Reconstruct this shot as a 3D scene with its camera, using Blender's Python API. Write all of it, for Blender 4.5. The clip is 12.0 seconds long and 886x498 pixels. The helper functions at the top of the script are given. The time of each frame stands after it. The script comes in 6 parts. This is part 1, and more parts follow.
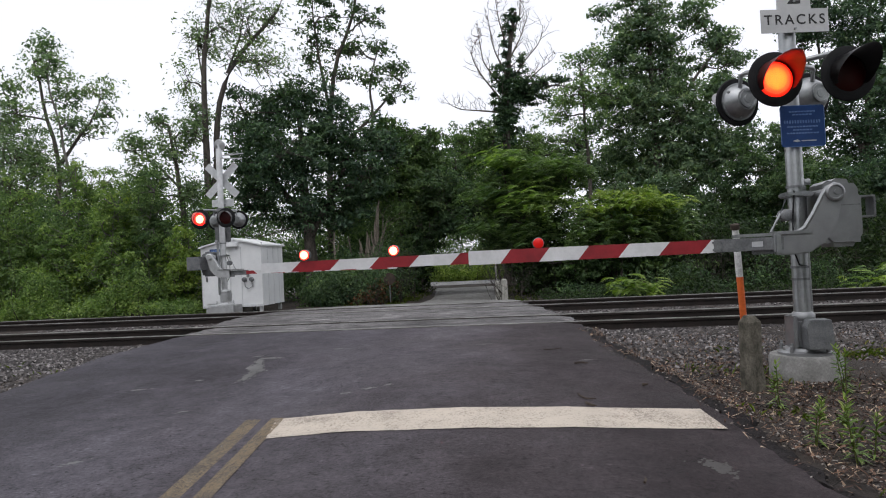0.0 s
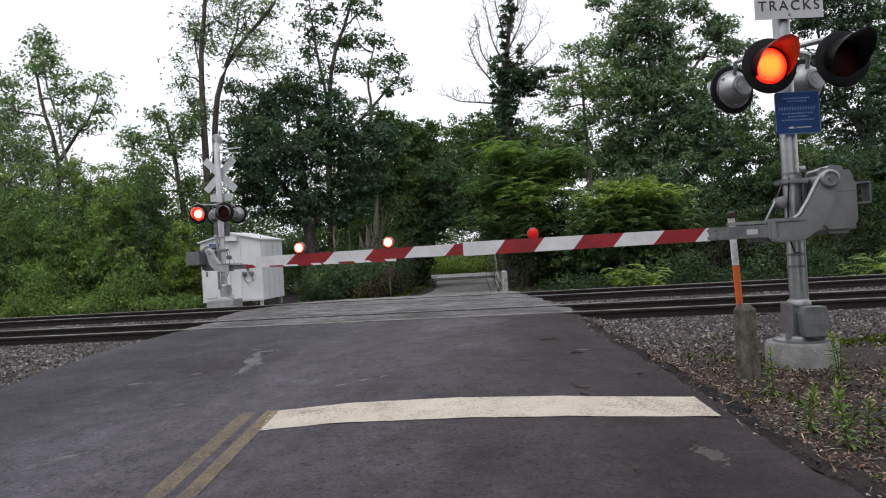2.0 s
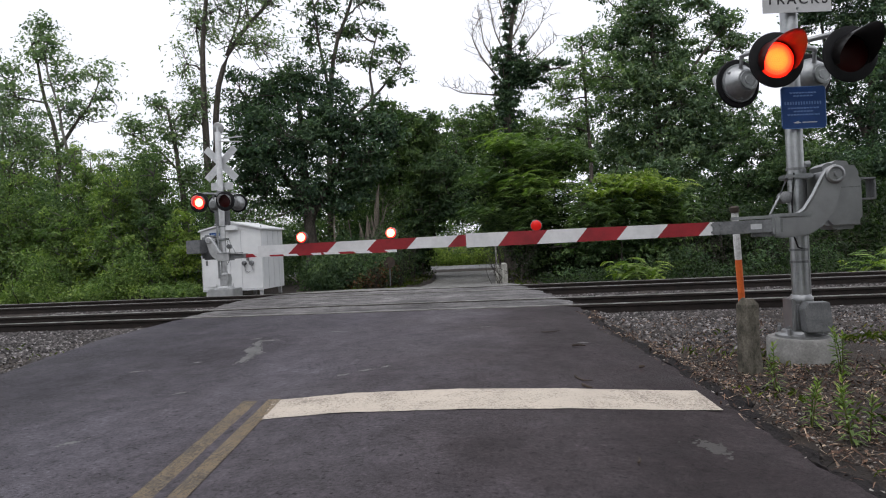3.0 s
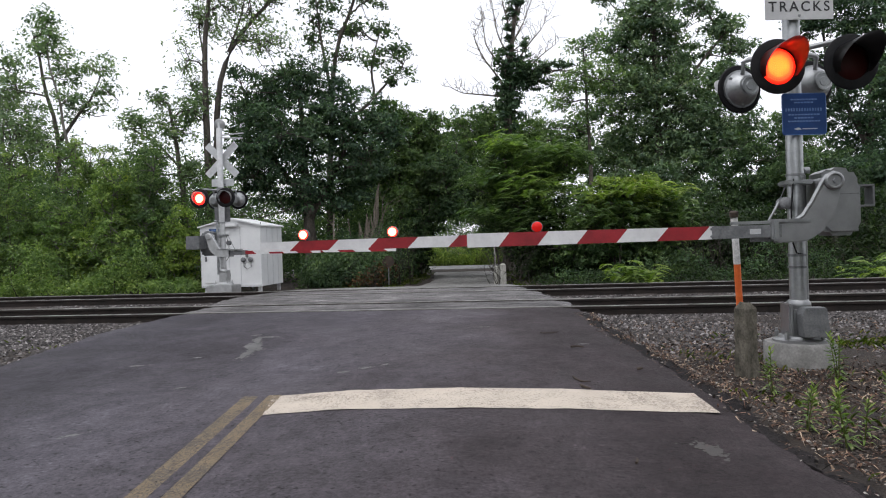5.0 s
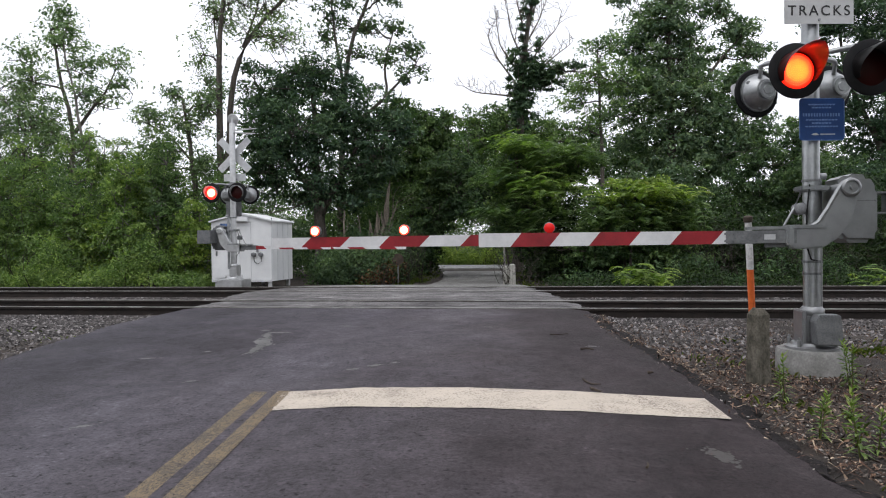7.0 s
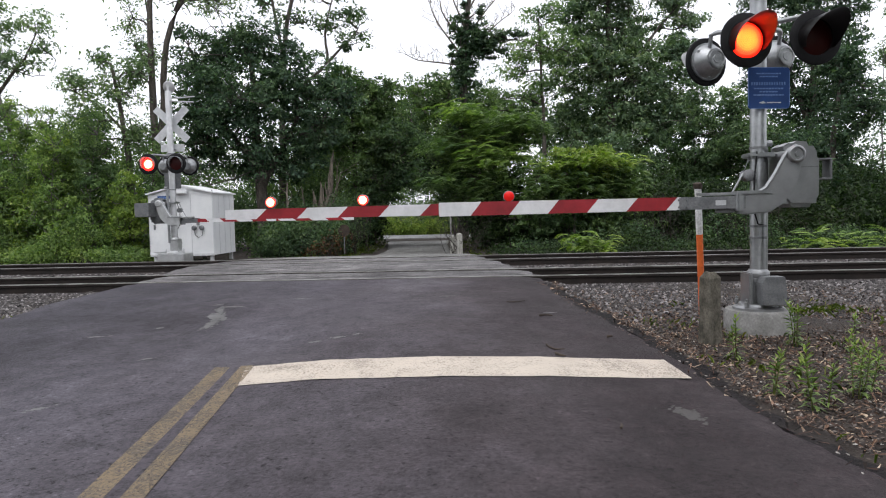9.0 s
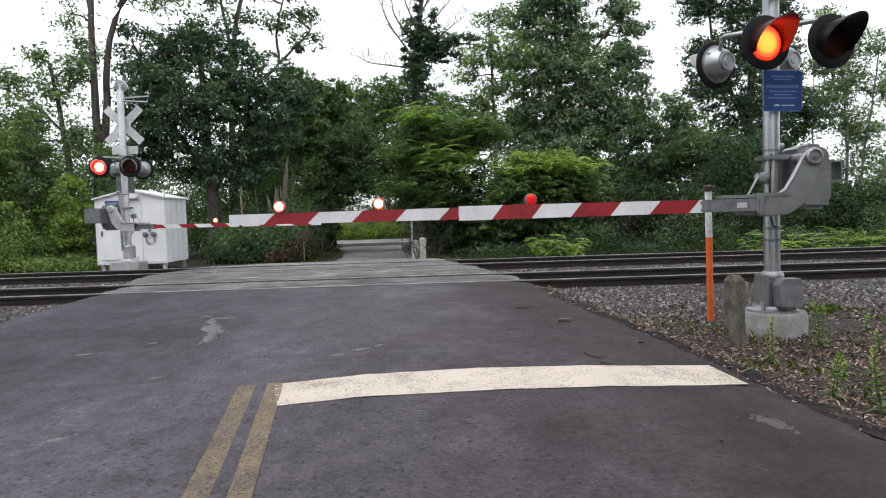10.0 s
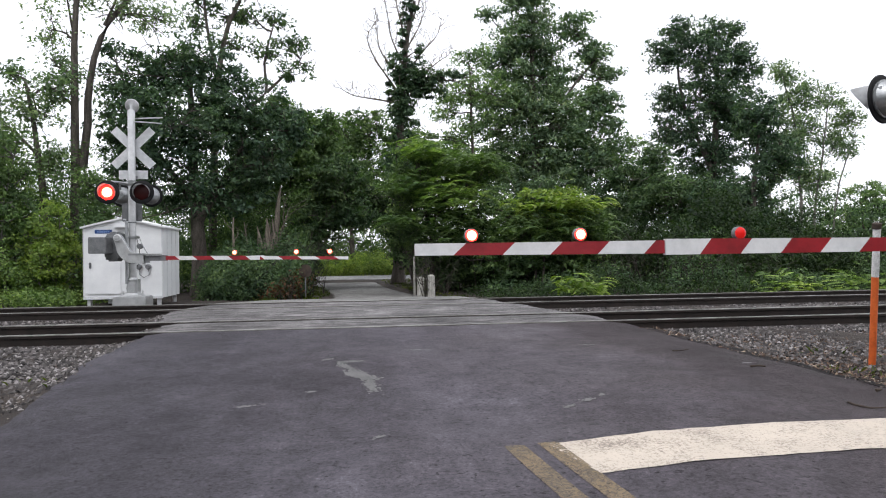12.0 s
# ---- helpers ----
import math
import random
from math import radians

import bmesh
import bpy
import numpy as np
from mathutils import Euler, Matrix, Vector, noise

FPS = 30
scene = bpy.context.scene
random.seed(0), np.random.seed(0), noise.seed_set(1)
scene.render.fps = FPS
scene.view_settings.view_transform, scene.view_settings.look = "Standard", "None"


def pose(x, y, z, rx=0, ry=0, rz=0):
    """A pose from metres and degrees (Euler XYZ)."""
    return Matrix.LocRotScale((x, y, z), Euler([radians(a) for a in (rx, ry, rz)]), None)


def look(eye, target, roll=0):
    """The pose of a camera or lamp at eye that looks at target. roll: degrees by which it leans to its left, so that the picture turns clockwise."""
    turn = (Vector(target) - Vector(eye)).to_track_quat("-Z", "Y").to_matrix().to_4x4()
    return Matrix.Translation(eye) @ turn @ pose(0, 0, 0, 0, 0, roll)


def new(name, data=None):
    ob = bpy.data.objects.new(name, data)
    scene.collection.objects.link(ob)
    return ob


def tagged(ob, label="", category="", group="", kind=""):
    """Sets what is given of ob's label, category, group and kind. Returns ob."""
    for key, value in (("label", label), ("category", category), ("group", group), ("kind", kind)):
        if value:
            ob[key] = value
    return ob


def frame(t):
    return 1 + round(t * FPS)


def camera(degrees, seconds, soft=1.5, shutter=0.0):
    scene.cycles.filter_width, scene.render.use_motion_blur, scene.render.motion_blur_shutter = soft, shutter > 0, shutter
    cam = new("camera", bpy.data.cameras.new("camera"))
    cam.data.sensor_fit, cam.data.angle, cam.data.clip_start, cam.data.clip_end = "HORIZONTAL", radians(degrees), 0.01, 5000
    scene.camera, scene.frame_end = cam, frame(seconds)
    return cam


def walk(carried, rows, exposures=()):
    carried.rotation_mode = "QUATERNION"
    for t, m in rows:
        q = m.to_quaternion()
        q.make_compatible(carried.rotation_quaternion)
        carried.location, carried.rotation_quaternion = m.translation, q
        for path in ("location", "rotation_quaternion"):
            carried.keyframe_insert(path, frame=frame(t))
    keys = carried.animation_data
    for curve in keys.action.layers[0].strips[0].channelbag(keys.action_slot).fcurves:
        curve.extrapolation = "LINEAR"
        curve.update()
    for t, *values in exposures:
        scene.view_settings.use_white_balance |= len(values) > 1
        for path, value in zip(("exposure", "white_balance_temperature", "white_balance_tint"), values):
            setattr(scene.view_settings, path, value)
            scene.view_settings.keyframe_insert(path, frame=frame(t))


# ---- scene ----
cam = camera(66.4, 12.0, 1.1)
PATH = [
    (0, (0.815, 0.139, 1.287), (0.543, 2.12, 1.319), -2.8),
    (0.5, (0.82, 0.125, 1.278), (0.537, 2.105, 1.298), -3.1),
    (1, (0.881, 0.134, 1.272), (0.552, 2.106, 1.296), -2.6),
    (1.5, (0.885, 0.153, 1.279), (0.584, 2.13, 1.276), -3.8),
    (2, (0.883, 0.156, 1.266), (0.605, 2.136, 1.277), -3.4),
    (2.5, (0.863, 0.174, 1.262), (0.589, 2.155, 1.249), -2.9),
    (4.3, (0.831, 0.137, 1.263), (0.547, 2.117, 1.249), -2.5),
    (4.5, (0.828, 0.138, 1.26), (0.538, 2.117, 1.239), -2.4),
    (5, (0.823, 0.123, 1.262), (0.551, 2.105, 1.248), -1.8),
    (5.5, (0.823, 0.115, 1.256), (0.543, 2.095, 1.267), -2.4),
    (6, (0.82, 0.125, 1.252), (0.527, 2.103, 1.233), -2.2),
    (6.5, (0.822, 0.134, 1.258), (0.511, 2.11, 1.227), -1.2),
    (6.7, (0.797, 0.133, 1.26), (0.493, 2.11, 1.245), -0.8),
    (8.3, (0.803, 0.117, 1.283), (0.53, 2.098, 1.255), -0.9),
    (8.5, (0.781, 0.109, 1.265), (0.58, 2.099, 1.256), -1.0),
    (9, (0.602, 0.138, 1.262), (0.475, 2.131, 1.154), -1.4),
    (9.2, (0.498, 0.155, 1.258), (0.357, 2.149, 1.196), -1.4),
    (9.4, (0.376, 0.235, 1.26), (0.279, 2.232, 1.287), -3.1),
    (9.5, (0.297, 0.267, 1.255), (0.229, 2.266, 1.246), -2.4),
    (10, (-0.205, 0.406, 1.279), (-0.15, 2.403, 1.179), -1.7),
    (10.2, (-0.446, 0.43, 1.318), (-0.417, 2.426, 1.189), -1.4),
    (10.5, (-0.776, 0.53, 1.319), (-0.734, 2.527, 1.226), 0.1),
    (11, (-1.341, 0.773, 1.349), (-1.28, 2.77, 1.264), 0.7),
    (11.2, (-1.573, 0.9, 1.31), (-1.418, 2.893, 1.237), 0.0),
    (11.5, (-1.925, 1.014, 1.326), (-1.72, 3.002, 1.242), -3.5),
    (11.7, (-2.164, 1.14, 1.3), (-1.897, 3.122, 1.256), -2.9),
    (12, (-2.544, 1.305, 1.268), (-2.29, 3.289, 1.277), -0.7),
]
EXPOSURES = [(0, -0.15), (0.5, -0.24), (1.0, -0.15), (1.5, -0.09), (2.0, -0.08), (2.5, -0.12), (4.5, 0.0), (5.0, 0.04), (5.5, -0.03), (6.0, -0.08), (6.5, 0.03), (8.5, 0.05), (9.0, 0.2), (9.2, 0.36), (9.5, 0.2), (10.0, 0.34), (10.2, 0.36), (10.5, 0.58), (11.0, 0.48), (11.5, 0.38), (12.0, 0.31)]
walk(cam, [(t, look(eye, goal, roll)) for t, eye, goal, roll in PATH], EXPOSURES)

# ---- world and sun ----
world = bpy.data.worlds.new("overcast")
scene.world = world
world.use_nodes = True
wt = world.node_tree
wt.nodes.clear()
w_out = wt.nodes.new("ShaderNodeOutputWorld")
w_bg = wt.nodes.new("ShaderNodeBackground")
w_sky = wt.nodes.new("ShaderNodeTexSky")
w_sky.sky_type, w_sky.sun_disc = "NISHITA", False
w_sky.sun_elevation, w_sky.sun_rotation = radians(67), radians(203)
w_mix = wt.nodes.new("ShaderNodeMix")
w_mix.data_type = "RGBA"
w_mix.inputs[0].default_value = 0.93
CLOUD = (11.85, 12.0, 12.9, 1)
w_mix.inputs[7].default_value = CLOUD
wt.links.new(w_sky.outputs[0], w_mix.inputs[6])
wt.links.new(w_mix.outputs[2], w_bg.inputs[0])
w_bg.inputs[1].default_value = 0.1
wt.links.new(w_bg.outputs[0], w_out.inputs[0])

sun_data = bpy.data.lights.new("sun", "SUN")
sun_data.energy, sun_data.angle, sun_data.color = 1.5, radians(60), (1.0, 0.985, 0.985)
sun = new("sun", sun_data)
sun.matrix_world = look((0, 0, 30), (5, 12, 0))


# ---- materials ----
def nodes(name):
    m = bpy.data.materials.new(name)
    m.use_nodes = True
    t = m.node_tree
    return m, t, t.nodes["Principled BSDF"]


def ramp(t, fac, stops):
    r = t.nodes.new("ShaderNodeValToRGB")
    while len(r.color_ramp.elements) < len(stops):
        r.color_ramp.elements.new(0.5)
    for e, (p, c) in zip(r.color_ramp.elements, stops):
        e.position, e.color = p, (*c, 1) if len(c) == 3 else c
    t.links.new(fac, r.inputs[0])
    return r.outputs[0]


def noise_of(t, scale, detail=6, rough=0.6, stretch=None, which="Object"):
    co = t.nodes.new("ShaderNodeTexCoord")
    n = t.nodes.new("ShaderNodeTexNoise")
    n.inputs["Scale"].default_value, n.inputs["Detail"].default_value, n.inputs["Roughness"].default_value = scale, detail, rough
    out = co.outputs[which]
    if stretch:
        mp = t.nodes.new("ShaderNodeMapping")
        mp.inputs["Scale"].default_value = stretch
        t.links.new(out, mp.inputs[0])
        out = mp.outputs[0]
    t.links.new(out, n.inputs["Vector"])
    return n.outputs[0]


def mix(t, a, b, fac, mode="MIX"):
    m = t.nodes.new("ShaderNodeMix")
    m.data_type, m.blend_type = "RGBA", mode
    for sock, v in ((m.inputs[0], fac), (m.inputs[6], a), (m.inputs[7], b)):
        if isinstance(v, (int, float)):
            sock.default_value = v
        elif isinstance(v, tuple):
            sock.default_value = (*v, 1)
        else:
            t.links.new(v, sock)
    return m.outputs[2]


def bump(t, p, height, strength, distance=0.01):
    b = t.nodes.new("ShaderNodeBump")
    b.inputs["Strength"].default_value, b.inputs["Distance"].default_value = strength, distance
    t.links.new(height, b.inputs["Height"])
    t.links.new(b.outputs[0], p.inputs["Normal"])


def surface(name, low, high, scale=6, rough=0.7, metal=0.0, grain=60, relief=0.3, spread=(0.35, 0.65), stretch=None, fine=0.25, depth=0.004):
    """Two colours mixed in large stains, a finer grain over them, and relief."""
    m, t, p = nodes(name)
    big = ramp(t, noise_of(t, scale, stretch=stretch), [(spread[0], low), (spread[1], high)])
    small = noise_of(t, grain, 4, 0.7)
    g = ramp(t, small, [(0.3, (1 - fine,) * 3), (0.7, (1 + fine,) * 3)])
    t.links.new(mix(t, big, g, 1.0, "MULTIPLY"), p.inputs["Base Color"])
    p.inputs["Roughness"].default_value, p.inputs["Metallic"].default_value = rough, metal
    bump(t, p, small, relief, depth)
    return m


def matt(m, level):
    m.node_tree.nodes["Principled BSDF"].inputs["Specular IOR Level"].default_value = level
    return m


def glow(name, colour, strength):
    m, t, p = nodes(name)
    p.inputs["Base Color"].default_value = (*colour, 1)
    p.inputs["Emission Color"].default_value = (*colour, 1)
    p.inputs["Emission Strength"].default_value = strength
    p.inputs["Roughness"].default_value = 0.3
    return m


def leaf_material(name, dark, light, odd=None):
    """Leaves: hue by leaf, larger drifts over the crown, light coming through the blade."""
    m, t, p = nodes(name)
    geo = t.nodes.new("ShaderNodeNewGeometry")
    own = ramp(t, geo.outputs["Random Per Island"], [(0.0, dark), (0.85, light), (1.0, odd or light)])
    drift = ramp(t, noise_of(t, 0.55, 3), [(0.35, (0.72, 0.78, 0.8)), (0.65, (1.18, 1.12, 1.0))])
    spray = ramp(t, noise_of(t, 2.1, 2), [(0.34, (0.6, 0.64, 0.66)), (0.5, (1.0, 1.0, 1.0)), (0.66, (1.42, 1.36, 1.2))])
    col = mix(t, mix(t, own, drift, 1.0, "MULTIPLY"), spray, 1.0, "MULTIPLY")
    t.links.new(col, p.inputs["Base Color"])
    p.inputs["Roughness"].default_value = 0.55
    p.inputs["Specular IOR Level"].default_value = 0.25
    tr = t.nodes.new("ShaderNodeBsdfTranslucent")
    t.links.new(mix(t, col, (1.0, 1.25, 0.5), 1.0, "MULTIPLY"), tr.inputs[0])
    ms = t.nodes.new("ShaderNodeMixShader")
    ms.inputs[0].default_value = 0.38
    t.links.new(p.outputs[0], ms.inputs[1])
    t.links.new(tr.outputs[0], ms.inputs[2])
    t.links.new(ms.outputs[0], t.nodes["Material Output"].inputs[0])
    return m


def asphalt_material(name, low, high, speck, streaks=False, lanes=False):
    """Bitumen with stones: broad drifts, hand-sized mottling, and two sizes of grit."""
    m, t, p = nodes(name)
    big = ramp(t, noise_of(t, 0.4, 5, 0.6, (1.0, 0.45, 1)), [(0.36, low), (0.66, high)])
    mid = ramp(t, noise_of(t, 4, 8, 0.75), [(0.3, (0.6,) * 3), (0.7, (1.4,) * 3)])
    fine = noise_of(t, 38, 6, 0.85)
    g = ramp(t, fine, [(0.38, (0.46,) * 3), (0.48, (0.93,) * 3), (0.58, (1.15,) * 3), (0.68, (speck * 0.78,) * 3)])
    pits = ramp(t, noise_of(t, 24, 2, 0.6), [(0.29, (0.25,) * 3), (0.37, (0.97,) * 3), (0.64, (1.03,) * 3), (0.72, (1.5,) * 3)])
    mid = mix(t, mid, pits, 1.0, "MULTIPLY")
    scuff = ramp(t, noise_of(t, 1.6, 6, 0.8, (1.0, 0.6, 1)), [(0.38, (0.84,) * 3), (0.55, (1.0,) * 3), (0.68, (1.3,) * 3)])
    mid = mix(t, mid, scuff, 1.0, "MULTIPLY")
    if streaks:
        worn = ramp(t, noise_of(t, 2.4, 8, 0.78, (0.55, 1.9, 1)), [(0.39, (0.3,) * 3), (0.5, (1.0,) * 3), (0.6, (1.55,) * 3)])
        mid = mix(t, mid, worn, 1.0, "MULTIPLY")
    if lanes:
        # left lane lighter with a bluish sheen put in its colour; right darker, browner
        co = t.nodes.new("ShaderNodeTexCoord")
        xyz = t.nodes.new("ShaderNodeSeparateXYZ")
        t.links.new(co.outputs["Object"], xyz.inputs[0])
        wob = t.nodes.new("ShaderNodeMath")
        wob.operation = "MULTIPLY_ADD"
        wob.inputs[1].default_value, wob.inputs[2].default_value = 0.1, 0.5
        t.links.new(xyz.outputs[0], wob.inputs[0])
        both = mix(t, wob.outputs[0], noise_of(t, 0.7, 4), 0.25)
        lane = ramp(t, both, [(0.2, (1.0, 1.0, 1.1)), (0.34, (1.85, 1.83, 1.97)), (0.47, (1.78, 1.71, 1.77)), (0.55, (1.05, 0.92, 0.92)), (0.64, (0.74, 0.61, 0.60))])
        mid = mix(t, mid, lane, 1.0, "MULTIPLY")
    t.links.new(mix(t, mix(t, big, mid, 1.0, "MULTIPLY"), g, 1.0, "MULTIPLY"), p.inputs["Base Color"])
    r = ramp(t, noise_of(t, 0.8, 4), [(0.3, (0.7,) * 3), (0.7, (0.95,) * 3)])
    t.links.new(r, p.inputs["Roughness"])
    p.inputs["Specular IOR Level"].default_value = 0.3
    bump(t, p, fine, 0.9, 0.012)
    return m


def worn_paint(name, colour, under, wear, gone=0):
    m, t, p = nodes(name)
    both = mix(t, noise_of(t, 48, 8, 0.8), noise_of(t, 2.2, 5, 0.7), 0.35)
    chips = ramp(t, both, [(wear, (0, 0, 0)), (wear + 0.08, (1, 1, 1))])
    tone = ramp(t, noise_of(t, 3, 4), [(0.3, tuple(c * 0.85 for c in colour)), (0.7, colour)])
    t.links.new(mix(t, under, tone, chips), p.inputs["Base Color"])
    p.inputs["Roughness"].default_value = 0.75
    bump(t, p, noise_of(t, 130, 3), 0.35, 0.004)
    if gone:
        # where the coat has worn through, the asphalt below shows
        t.links.new(ramp(t, noise_of(t, 75, 5, 0.75), [(gone, (0, 0, 0)), (gone + 0.06, (1, 1, 1))]), p.inputs["Alpha"])
    return m


M_ASPHALT = asphalt_material("asphalt", (0.030, 0.0265, 0.0295), (0.056, 0.052, 0.0575), 2.3, False, True)
M_TAR = matt(asphalt_material("black_edge_asphalt", (0.010, 0.009, 0.0092), (0.026, 0.0225, 0.023), 2.2), 0.12)
M_OLD_ASPHALT = asphalt_material("old_asphalt", (0.092, 0.087, 0.088), (0.165, 0.158, 0.158), 1.8, True)
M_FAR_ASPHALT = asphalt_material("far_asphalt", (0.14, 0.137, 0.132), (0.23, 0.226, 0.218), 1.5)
# paler asphalt: the open daylight on the cross road is put into its colour
M_LIT_ROAD = asphalt_material("lit_road_asphalt", (0.2, 0.2, 0.197), (0.28, 0.28, 0.275), 1.3)
M_STOP = worn_paint("stop_line_paint", (0.52, 0.455, 0.38), (0.2, 0.17, 0.14), 0.42)
M_YELLOW = worn_paint("yellow_paint", (0.18, 0.132, 0.078), (0.075, 0.062, 0.048), 0.45, 0.40)
M_PATCH = worn_paint("light_patch", (0.15, 0.148, 0.146), (0.07, 0.068, 0.068), 0.43)
M_SMEAR = worn_paint("grey_smear", (0.062, 0.057, 0.054), (0.045, 0.041, 0.04), 0.44)
M_GROUND = surface("forest_soil", (0.014, 0.01, 0.008), (0.04, 0.029, 0.022), 1.3, 0.95, grain=45, relief=0.8, fine=0.5, depth=0.02)
M_STEEL_RUST = surface("rail_rust", (0.010, 0.007, 0.006), (0.024, 0.016, 0.013), 5, 0.75, 0.2, 70)
M_STEEL_HEAD = surface("rail_head_steel", (0.2, 0.19, 0.175), (0.42, 0.41, 0.39), 3, 0.5, 0.7, 30, 0.1)
M_TIE = surface("creosoted_tie", (0.03, 0.025, 0.02), (0.07, 0.058, 0.047), 6, 0.9, stretch=(1, 6, 1))
M_GALV = surface("galvanised_steel", (0.27, 0.28, 0.285), (0.38, 0.39, 0.395), 7, 0.36, 0.75, 40, 0.08, fine=0.06)
M_CAST = surface("cast_aluminium", (0.24, 0.245, 0.25), (0.32, 0.325, 0.33), 4, 0.38, 0.65, 90, 0.06, fine=0.04)
M_DARK_CAST = surface("weathered_grey_metal", (0.13, 0.135, 0.14), (0.20, 0.205, 0.21), 8, 0.6, 0.4, 60, 0.2)
M_ALU_PAINT = surface("aluminium_paint", (0.44, 0.445, 0.45), (0.57, 0.575, 0.58), 6, 0.42, 0.55, 50, 0.1, fine=0.07)
M_BLACK = matt(surface("black_enamel", (0.006, 0.006, 0.007), (0.012, 0.012, 0.013), 6, 0.6, 0, 60, 0.1), 0.2)
M_HOOD = surface("black_hood_enamel", (0.014, 0.013, 0.013), (0.024, 0.022, 0.022), 6, 0.33, 0, 60, 0.05)
M_WHITE = surface("white_retroreflective", (0.58, 0.585, 0.59), (0.70, 0.70, 0.705), 5, 0.5, 0, 30, 0.05, fine=0.05)
M_RED = surface("red_retroreflective", (0.20, 0.007, 0.012), (0.30, 0.012, 0.02), 5, 0.45, 0, 30, 0.05, fine=0.08)
M_SIGN_WHITE = surface("sign_white", (0.46, 0.46, 0.465), (0.55, 0.55, 0.55), 4, 0.5, 0, 30, 0.05, fine=0.04)
M_SIGN_BACK = surface("bare_sign_aluminium", (0.5, 0.51, 0.52), (0.62, 0.63, 0.64), 8, 0.45, 0.4, 40, 0.05, fine=0.05)
M_BLUE = surface("blue_sign_sheet", (0.006, 0.038, 0.15), (0.010, 0.055, 0.2), 5, 0.45, 0, 40, 0.05, fine=0.08)
M_BAR = surface("pale_blue_print", (0.10, 0.18, 0.38), (0.16, 0.25, 0.46), 9, 0.6, 0, 40, 0.05)
M_INK = surface("black_print", (0.015, 0.015, 0.016), (0.025, 0.025, 0.026), 5, 0.6)
M_CONCRETE = surface("foundation_concrete", (0.15, 0.147, 0.14), (0.26, 0.255, 0.245), 5, 0.9, 0, 50, 0.4)
M_OLD_CONCRETE = surface("mossy_concrete", (0.045, 0.041, 0.03), (0.15, 0.135, 0.108), 9, 0.95, 0, 50, 0.5, (0.35, 0.68), stretch=(1.3, 1.3, 0.7), fine=0.45)
M_ORANGE = surface("orange_plastic", (0.62, 0.11, 0.02), (0.75, 0.16, 0.035), 5, 0.5, 0, 40, 0.1, fine=0.1)
M_BAND = surface("white_reflective_band", (0.5, 0.5, 0.5), (0.75, 0.75, 0.74), 12, 0.5)
M_HUT = surface("white_hut_paint", (0.66, 0.67, 0.68), (0.78, 0.79, 0.79), 1.4, 0.5, 0, 40, 0.08, fine=0.04)
M_HUT_TRIM = surface("hut_trim", (0.5, 0.51, 0.52), (0.62, 0.63, 0.64), 4, 0.5)
M_BARK = surface("grey_brown_bark", (0.045, 0.038, 0.031), (0.11, 0.095, 0.08), 3, 0.95, 0, 25, 0.9, stretch=(3, 3, 0.6), fine=0.4, depth=0.02)
M_PALE_BARK = surface("pale_bark", (0.075, 0.07, 0.06), (0.17, 0.16, 0.14), 3, 0.9, 0, 25, 0.7, stretch=(3, 3, 0.6), fine=0.3, depth=0.02)
M_DEAD = surface("bleached_dead_wood", (0.085, 0.07, 0.056), (0.21, 0.18, 0.145), 4, 0.95, 0, 20, 0.9, stretch=(4, 4, 0.5), fine=0.35, depth=0.02)
M_POST = surface("whitewashed_wood", (0.24, 0.235, 0.21), (0.42, 0.41, 0.37), 6, 0.9, 0, 20, 0.6, stretch=(4, 4, 0.5), fine=0.3)
M_BRUSH = surface("dark_dead_stem", (0.02, 0.016, 0.013), (0.05, 0.04, 0.032), 9, 0.95)
M_TWIG = surface("dry_twig", (0.026, 0.018, 0.014), (0.06, 0.043, 0.03), 9, 0.9)
M_LITTER = surface("dry_leaf_litter", (0.05, 0.03, 0.02), (0.12, 0.078, 0.05), 20, 0.95)
M_LED_RED = glow("lit_red_lens", (1.0, 0.012, 0.004), 3.0)
M_LED_DOT = glow("lit_led", (1.0, 0.24, 0.03), 9.0)
M_LED_EDGE = glow("lit_edge_led", (1.0, 0.02, 0.006), 30.0)
M_LAMP_FAR = glow("lit_red_lamp", (1.0, 0.24, 0.12), 8.0)
M_LAMP_RIM = glow("lit_red_lamp_rim", (1.0, 0.02, 0.015), 3.0)
M_LENS_OFF, _t, _p = nodes("unlit_red_lens")
_p.inputs["Base Color"].default_value = (0.03, 0.003, 0.003, 1)
_p.inputs["Roughness"].default_value = 0.4
_p.inputs["Specular IOR Level"].default_value = 0.2
M_LENS_DIM = matt(glow("dim_red_lens", (0.5, 0.01, 0.008), 0.4), 0.25)

# L_DARK is lightened towards grey-blue: distance haze mixed into the leaf colour
L_DARK = leaf_material("dark_maple_leaf", (0.029, 0.055, 0.039), (0.087, 0.147, 0.091), (0.155, 0.212, 0.147))
L_MID = leaf_material("mid_green_leaf", (0.049, 0.089, 0.036), (0.131, 0.204, 0.082), (0.202, 0.273, 0.126))
L_SUMAC = leaf_material("sumac_leaf", (0.052, 0.091, 0.039), (0.130, 0.196, 0.084), (0.195, 0.268, 0.119))
L_PALE = leaf_material("pale_loose_leaf", (0.088, 0.148, 0.069), (0.210, 0.303, 0.145), (0.281, 0.380, 0.200))
L_DEAD = leaf_material("dead_leaf", (0.06, 0.026, 0.014), (0.15, 0.07, 0.035), (0.2, 0.1, 0.05))
L_DEEP = leaf_material("deep_green_leaf", (0.038, 0.070, 0.038), (0.098, 0.159, 0.079), (0.145, 0.202, 0.103))
